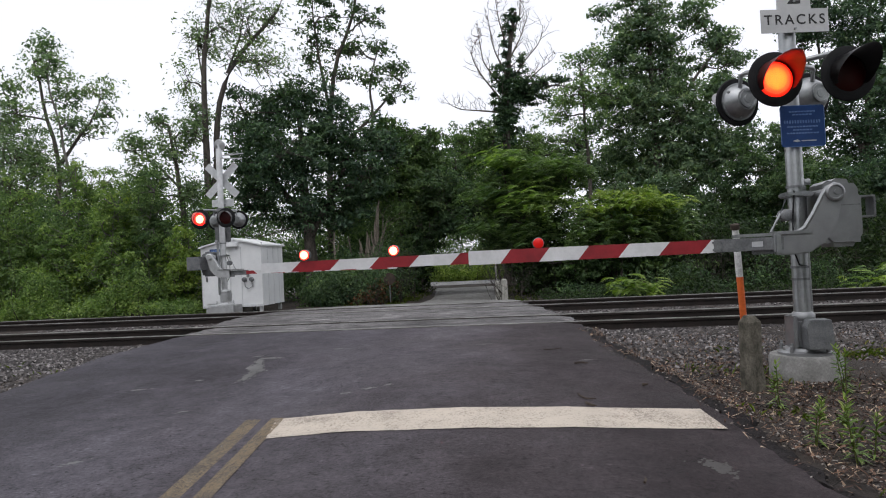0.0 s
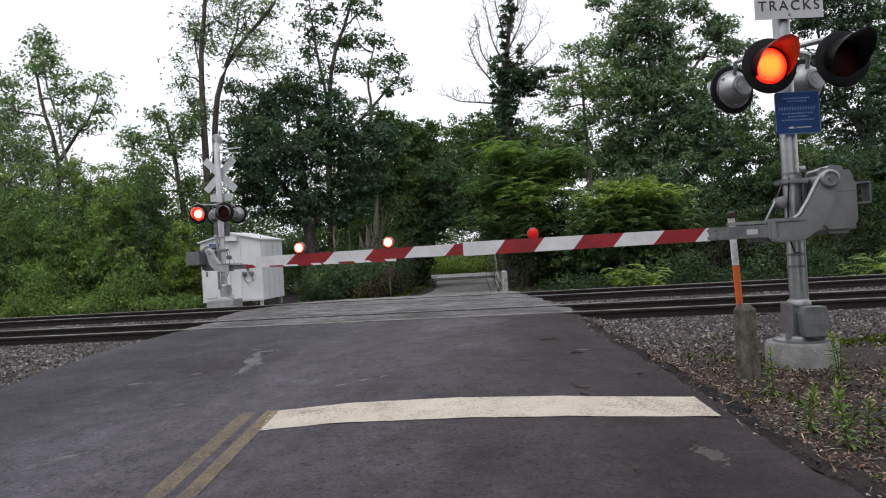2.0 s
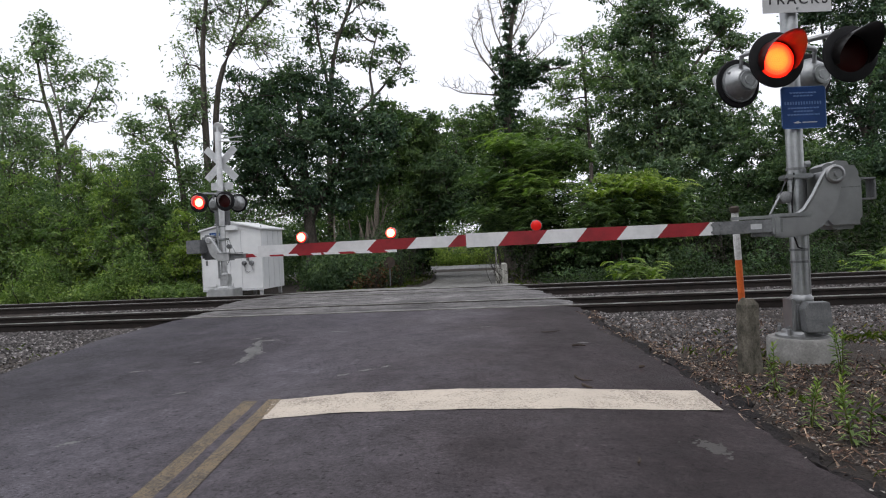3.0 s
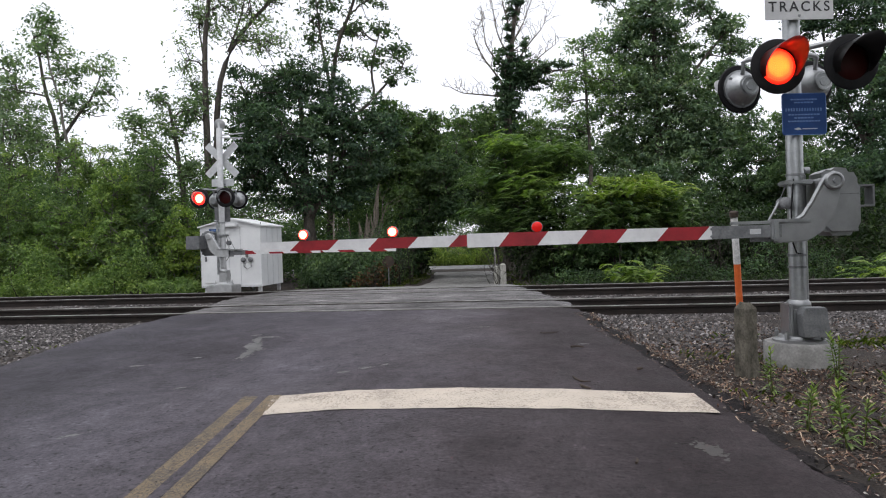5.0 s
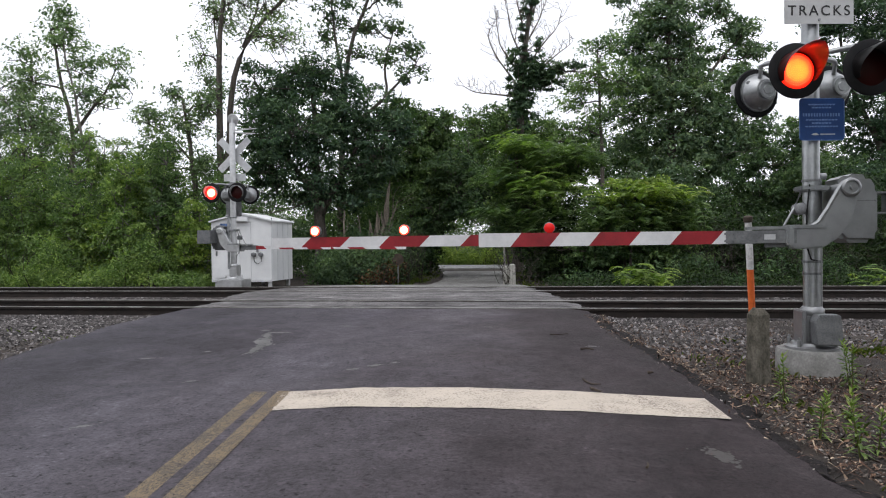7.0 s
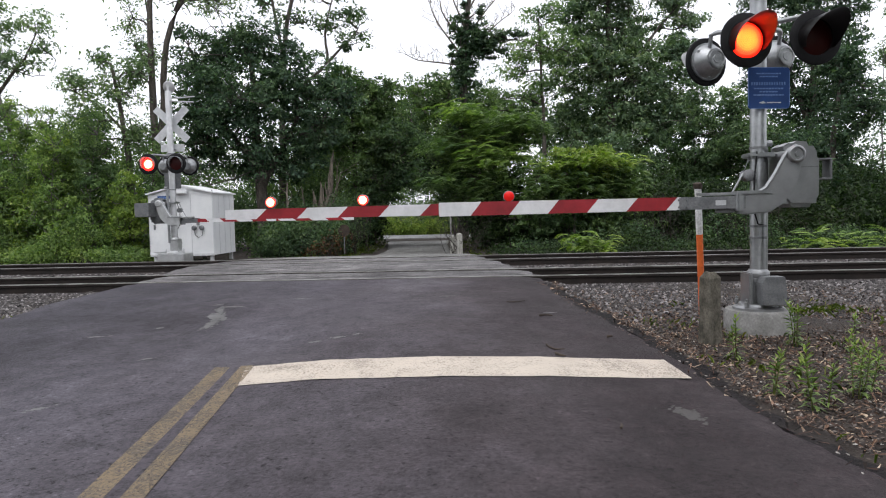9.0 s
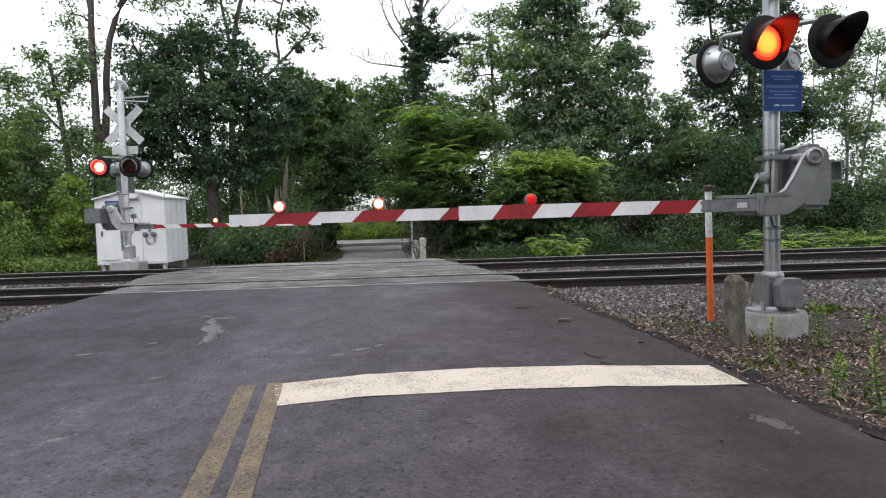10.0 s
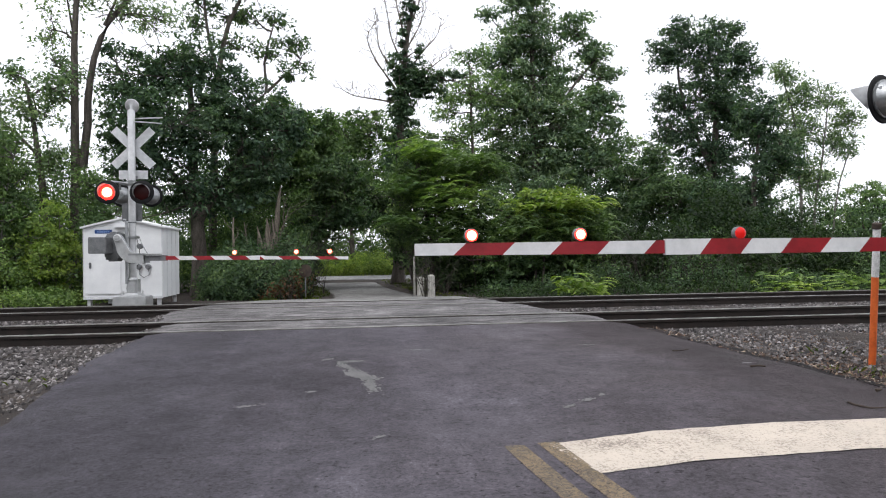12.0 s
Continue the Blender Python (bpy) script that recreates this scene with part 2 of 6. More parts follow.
L_LIGHT = leaf_material("light_green_leaf", (0.093, 0.156, 0.049), (0.221, 0.316, 0.102), (0.277, 0.348, 0.123))
L_FRESH = leaf_material("yellow_green_leaf", (0.114, 0.174, 0.036), (0.247, 0.338, 0.078), (0.350, 0.392, 0.113))
L_GREY = leaf_material("grey_green_leaf", (0.092, 0.141, 0.081), (0.210, 0.291, 0.171), (0.236, 0.309, 0.204))
L_COOL = leaf_material("cool_green_leaf", (0.073, 0.120, 0.077), (0.177, 0.257, 0.159), (0.261, 0.327, 0.212))
# near-black green: the shade of hollows and low crowns put into leaf colour
L_SHADE = leaf_material("shaded_leaf", (0.010, 0.022, 0.008), (0.034, 0.062, 0.022), (0.06, 0.09, 0.035))
L_GRASS = leaf_material("grass_blade", (0.05, 0.075, 0.015), (0.13, 0.17, 0.035), (0.2, 0.19, 0.07))


# ---- mesh helpers ----
def part(name, bm, material, parent=None, label="", smooth=False):
    me = bpy.data.meshes.new(name)
    bm.to_mesh(me)
    bm.free()
    for m in material if isinstance(material, (list, tuple)) else (material,):
        me.materials.append(m)
    if smooth:
        me.shade_smooth()
        me.set_sharp_from_angle(angle=radians(40))
    ob = new(name, me)
    ob.parent = parent
    return tagged(ob, label)


def thing(name, label, category, m=None, group="", kind=""):
    ob = new(name)
    ob.empty_display_size = 0.1
    ob.matrix_world = m or Matrix()
    return tagged(ob, label, category, group, kind)


def box(bm, x0, x1, y0, y1, z0, z1, bevel=0.0, m=None):
    b = bmesh.new()
    bmesh.ops.create_cube(b, size=1)
    for v in b.verts:
        v.co = Vector((x0 + (v.co.x + 0.5) * (x1 - x0), y0 + (v.co.y + 0.5) * (y1 - y0), z0 + (v.co.z + 0.5) * (z1 - z0)))
    return merge(bm, b, bevel, m)


def merge(bm, b, bevel=0.0, m=None, seg=2):
    if bevel:
        bmesh.ops.bevel(b, geom=b.edges[:], offset=bevel, segments=seg, affect="EDGES", clamp_overlap=True)
    if m:
        bmesh.ops.transform(b, matrix=m, verts=b.verts)
    tmp = bpy.data.meshes.new("tmp")
    b.to_mesh(tmp)
    b.free()
    bm.from_mesh(tmp)
    bpy.data.meshes.remove(tmp)
    return bm


def lathe(bm, profile, seg=24, m=None, close=True):
    """Turn (radius, height) pairs about z."""
    b = bmesh.new()
    rings = []
    for r, h in profile:
        rings.append([b.verts.new((r * math.cos(a), r * math.sin(a), h)) for a in (2 * math.pi * i / seg for i in range(seg))])
    for lo, hi in zip(rings, rings[1:]):
        for i in range(seg):
            j = (i + 1) % seg
            b.faces.new((lo[i], lo[j], hi[j], hi[i]))
    if close:
        b.faces.new(rings[0][::-1])
        b.faces.new(rings[-1])
    return merge(bm, b, 0, m)


def prism(bm, outline, thick, m=None, bevel=0.0):
    """An outline in x and z, with its thickness along y."""
    b = bmesh.new()
    front = [b.verts.new((x, -thick / 2, z)) for x, z in outline]
    back = [b.verts.new((x, thick / 2, z)) for x, z in outline]
    b.faces.new(front)
    b.faces.new(back[::-1])
    n = len(outline)
    for i in range(n):
        j = (i + 1) % n
        b.faces.new((front[j], front[i], back[i], back[j]))
    bmesh.ops.recalc_face_normals(b, faces=b.faces)
    return merge(bm, b, bevel, m)


def tube_arrays(points, radii, sides=6):
    pts = np.array(points, float)
    d = np.gradient(pts, axis=0)
    d /= np.linalg.norm(d, axis=1)[:, None] + 1e-9
    ref = np.where(np.abs(d[:, 2:3]) > 0.9, np.array([[1.0, 0, 0]]), np.array([[0, 0, 1.0]]))
    u = np.cross(d, ref)
    u /= np.linalg.norm(u, axis=1)[:, None] + 1e-9
    v = np.cross(d, u)
    a = np.arange(sides) * 2 * np.pi / sides
    ring = pts[:, None] + np.array(radii, float)[:, None, None] * (np.cos(a)[None, :, None] * u[:, None] + np.sin(a)[None, :, None] * v[:, None])
    k = np.arange(len(pts) - 1)[:, None] * sides
    i = np.arange(sides)[None]
    j = (i + 1) % sides
    quads = np.stack([k + i, k + j, k + sides + j, k + sides + i], -1).reshape(-1, 4)
    return ring.reshape(-1, 3), quads


def tube(bm, points, radii, sides=10):
    v, q = tube_arrays(points, radii, sides)
    vs = [bm.verts.new(p) for p in v]
    for f in q:
        bm.faces.new([vs[k] for k in f])
    bm.faces.new(vs[:sides])
    bm.faces.new(vs[-sides:][::-1])
    return bm


def mesh_of(name, verts, polys, material, parent=None, label="", smooth=False):
    """A mesh from arrays in which all faces have the same number of corners."""
    verts, polys = np.asarray(verts, np.float32), np.asarray(polys, np.int32)
    me = bpy.data.meshes.new(name)
    n, k = polys.shape
    me.vertices.add(len(verts))
    me.vertices.foreach_set("co", verts.ravel())
    me.loops.add(n * k)
    me.loops.foreach_set("vertex_index", polys.ravel())
    me.polygons.add(n)
    me.polygons.foreach_set("loop_start", np.arange(n, dtype=np.int32) * k)
    me.materials.append(material)
    me.update(calc_edges=True)
    if smooth:
        me.shade_smooth()
    ob = new(name, me)
    ob.parent = parent
    return tagged(ob, label)


def joined(chunks):
    vs, qs, n = [], [], 0
    for v, q in chunks:
        vs.append(v)
        qs.append(q + n)
        n += len(v)
    return np.concatenate(vs), np.concatenate(qs)


def leaf_arrays(rng, centres, size, aspect=0.55, up=0.5, out=None):
    """One small pointed blade at each place, turned at random, mostly facing up."""
    n = len(centres)
    nrm = rng.normal(size=(n, 3))
    if out is None:
        nrm[:, 2] = np.abs(nrm[:, 2]) + up
    else:
        nrm = nrm * 0.6 + out + np.array([0, 0, up])
    nrm /= np.linalg.norm(nrm, axis=1)[:, None]
    d = rng.normal(size=(n, 3))
    d -= nrm * (d * nrm).sum(1)[:, None]
    d /= np.linalg.norm(d, axis=1)[:, None] + 1e-9
    s = np.cross(nrm, d)
    L = (size * rng.uniform(0.6, 1.35, n))[:, None]
    tip = centres + d * L * 0.6 - nrm * L * 0.1
    left = centres + s * L * aspect * 0.5 - d * L * 0.4
    right = centres - s * L * aspect * 0.5 - d * L * rng.uniform(0.2, 0.5, n)[:, None]
    v = np.stack([right, tip, left], 1).reshape(-1, 3)
    return v, np.arange(3 * n).reshape(-1, 3)


def curve_pts(a, b, rng, bend=0.12, n=6, sag=0.0):
    a, b = np.array(a, float), np.array(b, float)
    k = np.linspace(0, 1, n)[:, None]
    off = rng.normal(size=3) * np.linalg.norm(b - a) * bend
    w = np.sin(k * np.pi)
    wob = rng.normal(size=(n, 3)) * np.linalg.norm(b - a) * bend * 0.18
    wob[0] = wob[-1] = 0
    return a + (b - a) * k + w * off + wob + np.array([0, 0, -sag]) * w


def tree(name, label, x, y, z, h, r, blobs, clumps, per, leaf, spread, leaves, bark, seed, limbs=14, lean=(0, 0), aspect=0.55, bare=0, top=0.85, shell=0.5, flat=0.7, kind=""):
    """A tapered trunk, limbs and twigs that reach leaf clumps within the crown's ellipsoids (dx, dy, dz, rx, ry, rz)."""
    rng = np.random.default_rng(seed)
    clumps, per, leaf, spread = int(clumps * 1.5), int(per * 1.4), leaf * 0.7, spread * 0.88
    t = thing(name, label, "shrub" if "shrub" in name or "bush" in name else "tree", pose(x, y, z))
    vol = np.array([b[3] * b[4] * b[5] for b in blobs])
    pick = rng.choice(len(blobs), clumps, p=vol / vol.sum())
    B = np.array(blobs, float)[pick]
    d = rng.normal(size=(clumps, 3))
    d /= np.linalg.norm(d, axis=1)[:, None]
    C = B[:, :3] + d * B[:, 3:] * (rng.uniform(0, 1, clumps) ** shell)[:, None]
    C[:, 2] = np.maximum(C[:, 2], spread * 0.6)
    trunk = curve_pts((0, 0, -0.2), (lean[0], lean[1], h * top), rng, 0.03, 10)
    rad = np.linspace(r, r * 0.18, 10)
    rad[0] *= 1.35
    wood = [tube_arrays(trunk, rad, 8)]
    ends = C[rng.choice(clumps, min(limbs, clumps), replace=False)]
    nodes_at = [trunk[3:]]
    for e in ends:
        reach = math.hypot(e[0] - lean[0] * e[2] / h, e[1])
        hz = min(max(e[2] - reach * rng.uniform(0.5, 1.1), h * 0.14), h * top * 0.97)
        k = hz / (h * top) * 9
        i = min(int(k), 8)
        a = trunk[i] + (trunk[i + 1] - trunk[i]) * (k - i)
        pts = curve_pts(a, e, rng, 0.1, 7)
        wood.append(tube_arrays(pts, np.linspace(max(r * 0.42 * (1 - 0.5 * hz / h), 0.02), 0.012, 7), 5))
        nodes_at.append(pts[2:])
    joints = np.concatenate(nodes_at)
    for c in C:
        j = joints[np.argmin(((joints - c) ** 2).sum(1))]
        if np.linalg.norm(j - c) > 0.1:
            wood.append(tube_arrays(curve_pts(j, c, rng, 0.12, 4), np.linspace(0.028, 0.007, 4), 3))
    for _ in range(bare):
        i = rng.integers(4, 9)
        az, run, lift = rng.uniform(0, 6.28), h * rng.uniform(0.06, 0.19), h * rng.uniform(0.06, 0.17)
        k = np.linspace(0, 1, 8)
        ahead, rise = np.sin(k * 1.5) * run, k ** 1.7 * lift - 0.15 * lift * np.sin(k * 3.1)
        pts = trunk[i] + np.stack([ahead * math.cos(az), ahead * 0.6 * math.sin(az), rise], 1) + rng.normal(size=(8, 3)) * 0.05 * k[:, None]
        wood.append(tube_arrays(pts, np.linspace(r * 0.09, 0.009, 8), 4))
        for _k in range(10):
            j = rng.integers(2, 8)
            e2 = pts[j] + np.array([math.cos(az) * 0.03 * h, 0, h * 0.06]) * rng.uniform(0.4, 1.2) + rng.normal(size=3) * h * 0.022
            wood.append(tube_arrays(curve_pts(pts[j], e2, rng, 0.12, 5), np.linspace(0.012, 0.005, 5), 3))
    v, q = joined(wood)
    mesh_of("trunk", v, q, bark, t, "", True)
    n = clumps * per
    own = spread * rng.uniform(0.6, 1.3, clumps)
    O = rng.normal(size=(n, 3))
    O /= np.linalg.norm(O, axis=1)[:, None]
    O[:, 2] = np.where(O[:, 2] < -0.25, -O[:, 2], O[:, 2])
    P = np.repeat(C, per, 0) + O * (np.repeat(own, per) * rng.uniform(0.3, 1.0, n) ** 0.5)[:, None] * np.array([1, 1, flat])
    P += rng.normal(size=(n, 3)) * spread * 0.12
    P[:, 2] = np.maximum(P[:, 2], 0.03)
    v, q = leaf_arrays(rng, P, leaf, aspect, 0.25, O * 0.9)
    mesh_of("crown", v, q, leaves, t)
    return t


def fronds(rng, roots, length, leaflets, leaflet, width, rise=0.6, droop=0.5):
    """Feather-shaped leaves: pairs of narrow leaflets along arching ribs."""
    n = len(roots)
    a = rng.uniform(0, 2 * np.pi, n)
    L = length * rng.uniform(0.7, 1.25, n)
    up = rise * rng.uniform(0.4, 1.3, n)
    hd = np.stack([np.cos(a), np.sin(a), np.zeros(n)], 1)
    side = np.stack([-np.sin(a), np.cos(a), np.zeros(n)], 1)
    out_v = []
    for k in np.linspace(0.15, 1.0, leaflets):
        mid = roots + hd * (L * k)[:, None] + np.array([0, 0, 1.0]) * (L * (up * k - droop * k * k))[:, None]
        w = leaflet * math.sin(math.pi * min(0.97, 0.16 + 0.84 * k)) ** 0.6
        for s in (-1, 1):
            tip = mid + side * (s * w) + hd * (0.35 * w) + np.array([0, 0, -0.22 * w]) + rng.normal(size=(n, 3)) * 0.06 * w
            m = (mid + tip) / 2
            e = hd * width * 0.5
            out_v.append(np.stack([mid, m - e * s + np.array([0, 0, 0.02]), tip, m + e * s], 1))
    v = np.concatenate(out_v, 0).reshape(-1, 3)
    return v, np.arange(len(v)).reshape(-1, 4)


def lump_noise(x, y, s):
    return np.array([noise.noise(Vector((a * s, b * s, 3.1))) for a, b in zip(np.ravel(x), np.ravel(y))]).reshape(np.shape(x))


# ---- ground, road and tracks ----
def road_z(y):
    return np.interp(y, [-15, 0, 3, 5, 6.5, 7.7, 9.5, 11, 16.9, 19, 22, 28, 40, 60], [-0.2, -0.1, -0.05, 0, 0.05, 0.11, 0.17, 0.195, 0.195, 0.1, -0.12, -0.25, -0.38, -0.42])


def crown(x, y):
    """The near stretch of road is slightly humped across its width."""
    x, y = np.asarray(x, float), np.asarray(y, float)
    return np.interp(x + 0.12 * (y - 5.4), [-2.6, -1.5, -0.7, 0.2, 1.0, 1.45, 2.05], [0.0, 0.02, 0.085, 0.1, 0.075, 0.045, 0.0]) * np.interp(y, [-2, 3, 5, 7, 9.5], [0.5, 0.9, 1.0, 0.9, 0.0])


def side_z(y):
    return np.interp(y, [-15, 4, 6.5, 8.1, 9.6, 10.3, 10.8, 17.2, 18, 19.5, 25, 60, 400], [-0.25, -0.09, -0.07, -0.05, -0.03, 0.0, 0.04, 0.04, 0.0, -0.1, -0.15, -0.45, -0.5])


def edge_r(y):
    return np.interp(y, [-15, 3.7, 4.85, 6, 7, 8.1, 9.6, 11, 12.76, 16, 17, 19, 22, 28, 35, 40], [4.5, 2.46, 2.25, 2.14, 1.98, 1.72, 1.5, 1.45, 1.28, 0.58, 0.45, 0.15, -0.25, -0.95, -1.4, -1.5])


def edge_l(y):
    return np.interp(y, [-15, 4, 7, 8, 9.3, 11, 15.2, 16.8, 18.5, 21.3, 22.3, 28, 35, 40], [-3.6, -5.1, -5.2, -5.3, -5.45, -5.4, -6.2, -5.8, -5.1, -3.9, -3.2, -3.5, -4.4, -5.4])


def ground_z(x, y):
    x, y = np.asarray(x, float), np.asarray(y, float)
    out = np.maximum(x - edge_r(y), edge_l(y) - x)
    k = np.clip((out + 0.05) / 0.45, 0, 1)
    k = np.where(y > 39, 1, k)
    s = side_z(y)
    return (road_z(y) - 0.06) * (1 - k) + np.minimum(s, s) * k


def axis(parts):
    return np.unique(np.round(np.concatenate([np.arange(a, b, s) for a, b, s in parts]), 4))


def grid_mesh(name, X, Y, Z, material):
    ny, nx = X.shape
    v = np.stack([X, Y, Z], -1).reshape(-1, 3)
    i = (np.arange(ny - 1)[:, None] * nx + np.arange(nx - 1)[None]).reshape(-1)
    return mesh_of(name, v, np.stack([i, i + 1, i + nx + 1, i + nx], -1), material, None, "", True)


gx = axis([(-2500, -200, 300), (-200, -40, 20), (-40, -9, 1.5), (-9, 8, 0.16), (8, 40, 1.5), (40, 200, 20), (200, 2501, 300)])
gy = axis([(-2500, -100, 300), (-100, -15, 12), (-15, 2, 1.0), (2, 24, 0.16), (24, 60, 1.5), (60, 200, 20), (200, 2501, 300)])
X, Y = np.meshgrid(gx, gy)
near = (np.abs(X) < 45) & (np.abs(Y) < 60)
Z = ground_z(X, Y) + np.where(near, 0.05 * lump_noise(X, Y, 0.8) + 0.02 * lump_noise(X, Y, 3.0), 0) * np.clip((np.maximum(X - edge_r(Y), edge_l(Y) - X)) / 1.0, 0, 1)
ground = grid_mesh("ground", X, Y, Z, M_GROUND)
tagged(ground, "brown soil with leaf litter beside the road and tracks", "ground", "", "structure")

R1, R2, R3, R4 = 11.13, 12.54, 15.12, 16.52


def sheet(name, label, y0, y1, material, z_add=0.0, category="road", fray=0.05, thick=0.07, lo=edge_l, hi=edge_r, cols=26, step=0.12, left=None, right=None):
    """A strip of paving between the road's two edges, with its thickness and a broken edge."""
    ys = np.linspace(y0, y1, max(2, int((y1 - y0) / step) + 1))
    u = np.linspace(0, 1, cols)
    a = np.array([lo(v) for v in ys]) if left is None else np.full(len(ys), left)
    b = np.array([hi(v) for v in ys]) if right is None else np.full(len(ys), right)
    a = a + fray * 2.0 * lump_noise(np.full(len(ys), 1.7), ys, 1.1) + fray * lump_noise(np.full(len(ys), 5.1), ys, 4.5)
    b = b + fray * 2.0 * lump_noise(np.full(len(ys), 8.3), ys, 1.1) + fray * lump_noise(np.full(len(ys), 2.2), ys, 4.5)
    X = a[:, None] + (b - a)[:, None] * u[None]
    Y = np.repeat(ys[:, None], cols, 1)
    Z = road_z(Y) + crown(X, Y) + z_add + 0.004 * lump_noise(X, Y, 0.9)
    Z[:, 0] -= 0.03
    Z[:, -1] -= 0.03
    ny, nx = X.shape
    top = np.stack([X, Y, Z], -1).reshape(-1, 3)
    low = top - np.array([0, 0, thick])
    i = (np.arange(ny - 1)[:, None] * nx + np.arange(nx - 1)[None]).reshape(-1)
    q = [np.stack([i, i + 1, i + nx + 1, i + nx], -1)]
    rim = np.concatenate([np.arange(nx), np.arange(1, ny) * nx + nx - 1, (ny - 1) * nx + np.arange(nx - 2, -1, -1), np.arange(ny - 2, 0, -1) * nx])
    nxt = np.roll(rim, -1)
    q.append(np.stack([rim, rim + ny * nx, nxt + ny * nx, nxt], -1))
    ob = mesh_of(name, np.concatenate([top, low]), np.concatenate(q), material, None, "", True)
    ob.data.set_sharp_from_angle(angle=radians(50))
    return tagged(ob, label, category, "", "structure")


sheet("road", "dark grey asphalt road running up to the tracks", -15, R1 - 0.05, M_ASPHALT)
sheet("road_lip", "crumbling black asphalt lip along the road edge", -8.0, 10.4, M_TAR, -0.028, "road edge", 0.12, 0.08, lambda y: edge_r(y) - 0.12, lambda y: edge_r(y) + 0.15, 8, 0.07)
sheet("crossing_strip", "worn grey asphalt between the rails of the crossing", R1 + 0.16, R2 - 0.15, M_OLD_ASPHALT, 0.0, "road", 0.07)
sheet("crossing_strip", "worn grey asphalt between the two tracks", R2 + 0.05, R3 - 0.05, M_OLD_ASPHALT, 0.0, "road", 0.07)
sheet("crossing_strip", "worn grey asphalt between the rails of the crossing", R3 + 0.16, R4 - 0.15, M_OLD_ASPHALT, 0.0, "road", 0.07)
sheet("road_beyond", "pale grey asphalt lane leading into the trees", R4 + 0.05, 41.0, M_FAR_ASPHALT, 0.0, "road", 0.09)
sheet("cross_road", "grey road crossing behind the trees, coloured pale to look lit", 40.6, 47.4, M_LIT_ROAD, 0.13, "road", 0.06, left=-24.0, right=14.0, step=0.5, cols=60)


def rail(parent, y):
    """Flat-bottomed rail: rusty foot and web, bright running head."""
    bm = bmesh.new()
    x0, x1 = -70.0, 70.0
    out = [(-0.07, 0.03), (0.07, 0.03), (0.07, 0.042), (0.012, 0.06), (0.01, 0.155), (0.035, 0.165), (0.035, 0.196), (-0.035, 0.196), (-0.035, 0.165), (-0.01, 0.155), (-0.012, 0.06), (-0.07, 0.042)]
    prism(bm, out, x1 - x0, Matrix.Translation((0, y, 0)) @ pose(0, 0, 0, 0, 0, 90))
    r = part("rail", bm, M_STEEL_RUST, parent, "rusty steel rail with bright worn head")
    bm = bmesh.new()
    box(bm, x0, x1, y - 0.031, y + 0.031, 0.196, 0.209)
    part("rail_head", bm, M_STEEL_HEAD, r, "polished steel running surface")


def track(ya, yb, label):
    t = thing("railway_track", label, "railway track", None, "two railway tracks")
    rail(t, ya)
    rail(t, yb)
    bm = bmesh.new()
    box(bm, -0.115, 0.115, -1.28, 1.28, -0.12, 0.034, 0.008)
    first = part("tie", bm, M_TIE, t, "dark creosoted timber tie")
    first.location = (-22.0, (ya + yb) / 2, 0)
    for i in range(1, 84):
        o = new("tie", first.data)
        o.parent = t
        o.location = (-22.0 + i * 0.54, (ya + yb) / 2 + 0.02 * math.sin(i * 2.3), 0.004 * math.sin(i * 1.7))
    return t


track(R1, R2, "rusty rails on dark ties in grey ballast, crossing the road")
track(R3, R4, "second pair of rusty rails in ballast beyond the first")


def stones(name, label, n, area, size, material, seed, kind="stuff", flat=0.7, lift=0.3):
    """Loose broken stones lying on the ground."""
    rng = np.random.default_rng(seed)
    P = area(rng, n)
    n = len(P)
    oct_v = np.array([[1, 0, 0], [0, 1, 0], [-1, 0, 0], [0, -1, 0], [0.15, 0.1, 1]], float)
    tri = np.array([[0, 1, 4], [1, 2, 4], [2, 3, 4], [3, 0, 4]])
    s = size * rng.uniform(0.5, 1.4, n)
    V = oct_v[None] * rng.uniform(0.6, 1.2, (n, 5, 1)) * s[:, None, None] * np.array([1, 0.8, flat])
    a = rng.uniform(0, 6.283, n)
    ca, sa = np.cos(a)[:, None], np.sin(a)[:, None]
    tilt = rng.normal(0, 0.35, n)[:, None]
    x, y, z = V[..., 0], V[..., 1], V[..., 2]
    z, x = z * np.cos(tilt) + x * np.sin(tilt), x * np.cos(tilt) - z * np.sin(tilt)
    V = np.stack([x * ca - y * sa, x * sa + y * ca, z], -1) + P[:, None] + np.array([0, 0, 1.0]) * (s * lift)[:, None, None]
    T = tri[None] + (np.arange(n) * 5)[:, None, None]
    return tagged(mesh_of(name, V.reshape(-1, 3), T.reshape(-1, 3), material), label, "gravel", "", kind)


def off_road(x, y, gap=0.04):
    return (x > edge_r(y) + gap) | (x < edge_l(y) - gap)


def ballast_area(rng, n):
    x = np.where(rng.uniform(size=n) < 0.8, rng.uniform(-11, 9, n), rng.uniform(-30, 30, n))
    y = rng.uniform(9.2, 18.6, n)
    y = np.where(rng.uniform(size=n) < 0.5, rng.uniform(7.2, 11.6, n), y)
    edge = 8.9 + 0.5 * lump_noise(x, x * 0, 0.7)
    keep = off_road(x, y, 0.02) & (y > edge - rng.exponential(0.7, n))
    for r in (R1, R2, R3, R4):
        keep &= np.abs(y - r) > 0.07
    x, y = x[keep], y[keep]
    z = np.maximum(ground_z(x, y), side_z(y)) - 0.005
    return np.stack([x, y, z], 1)


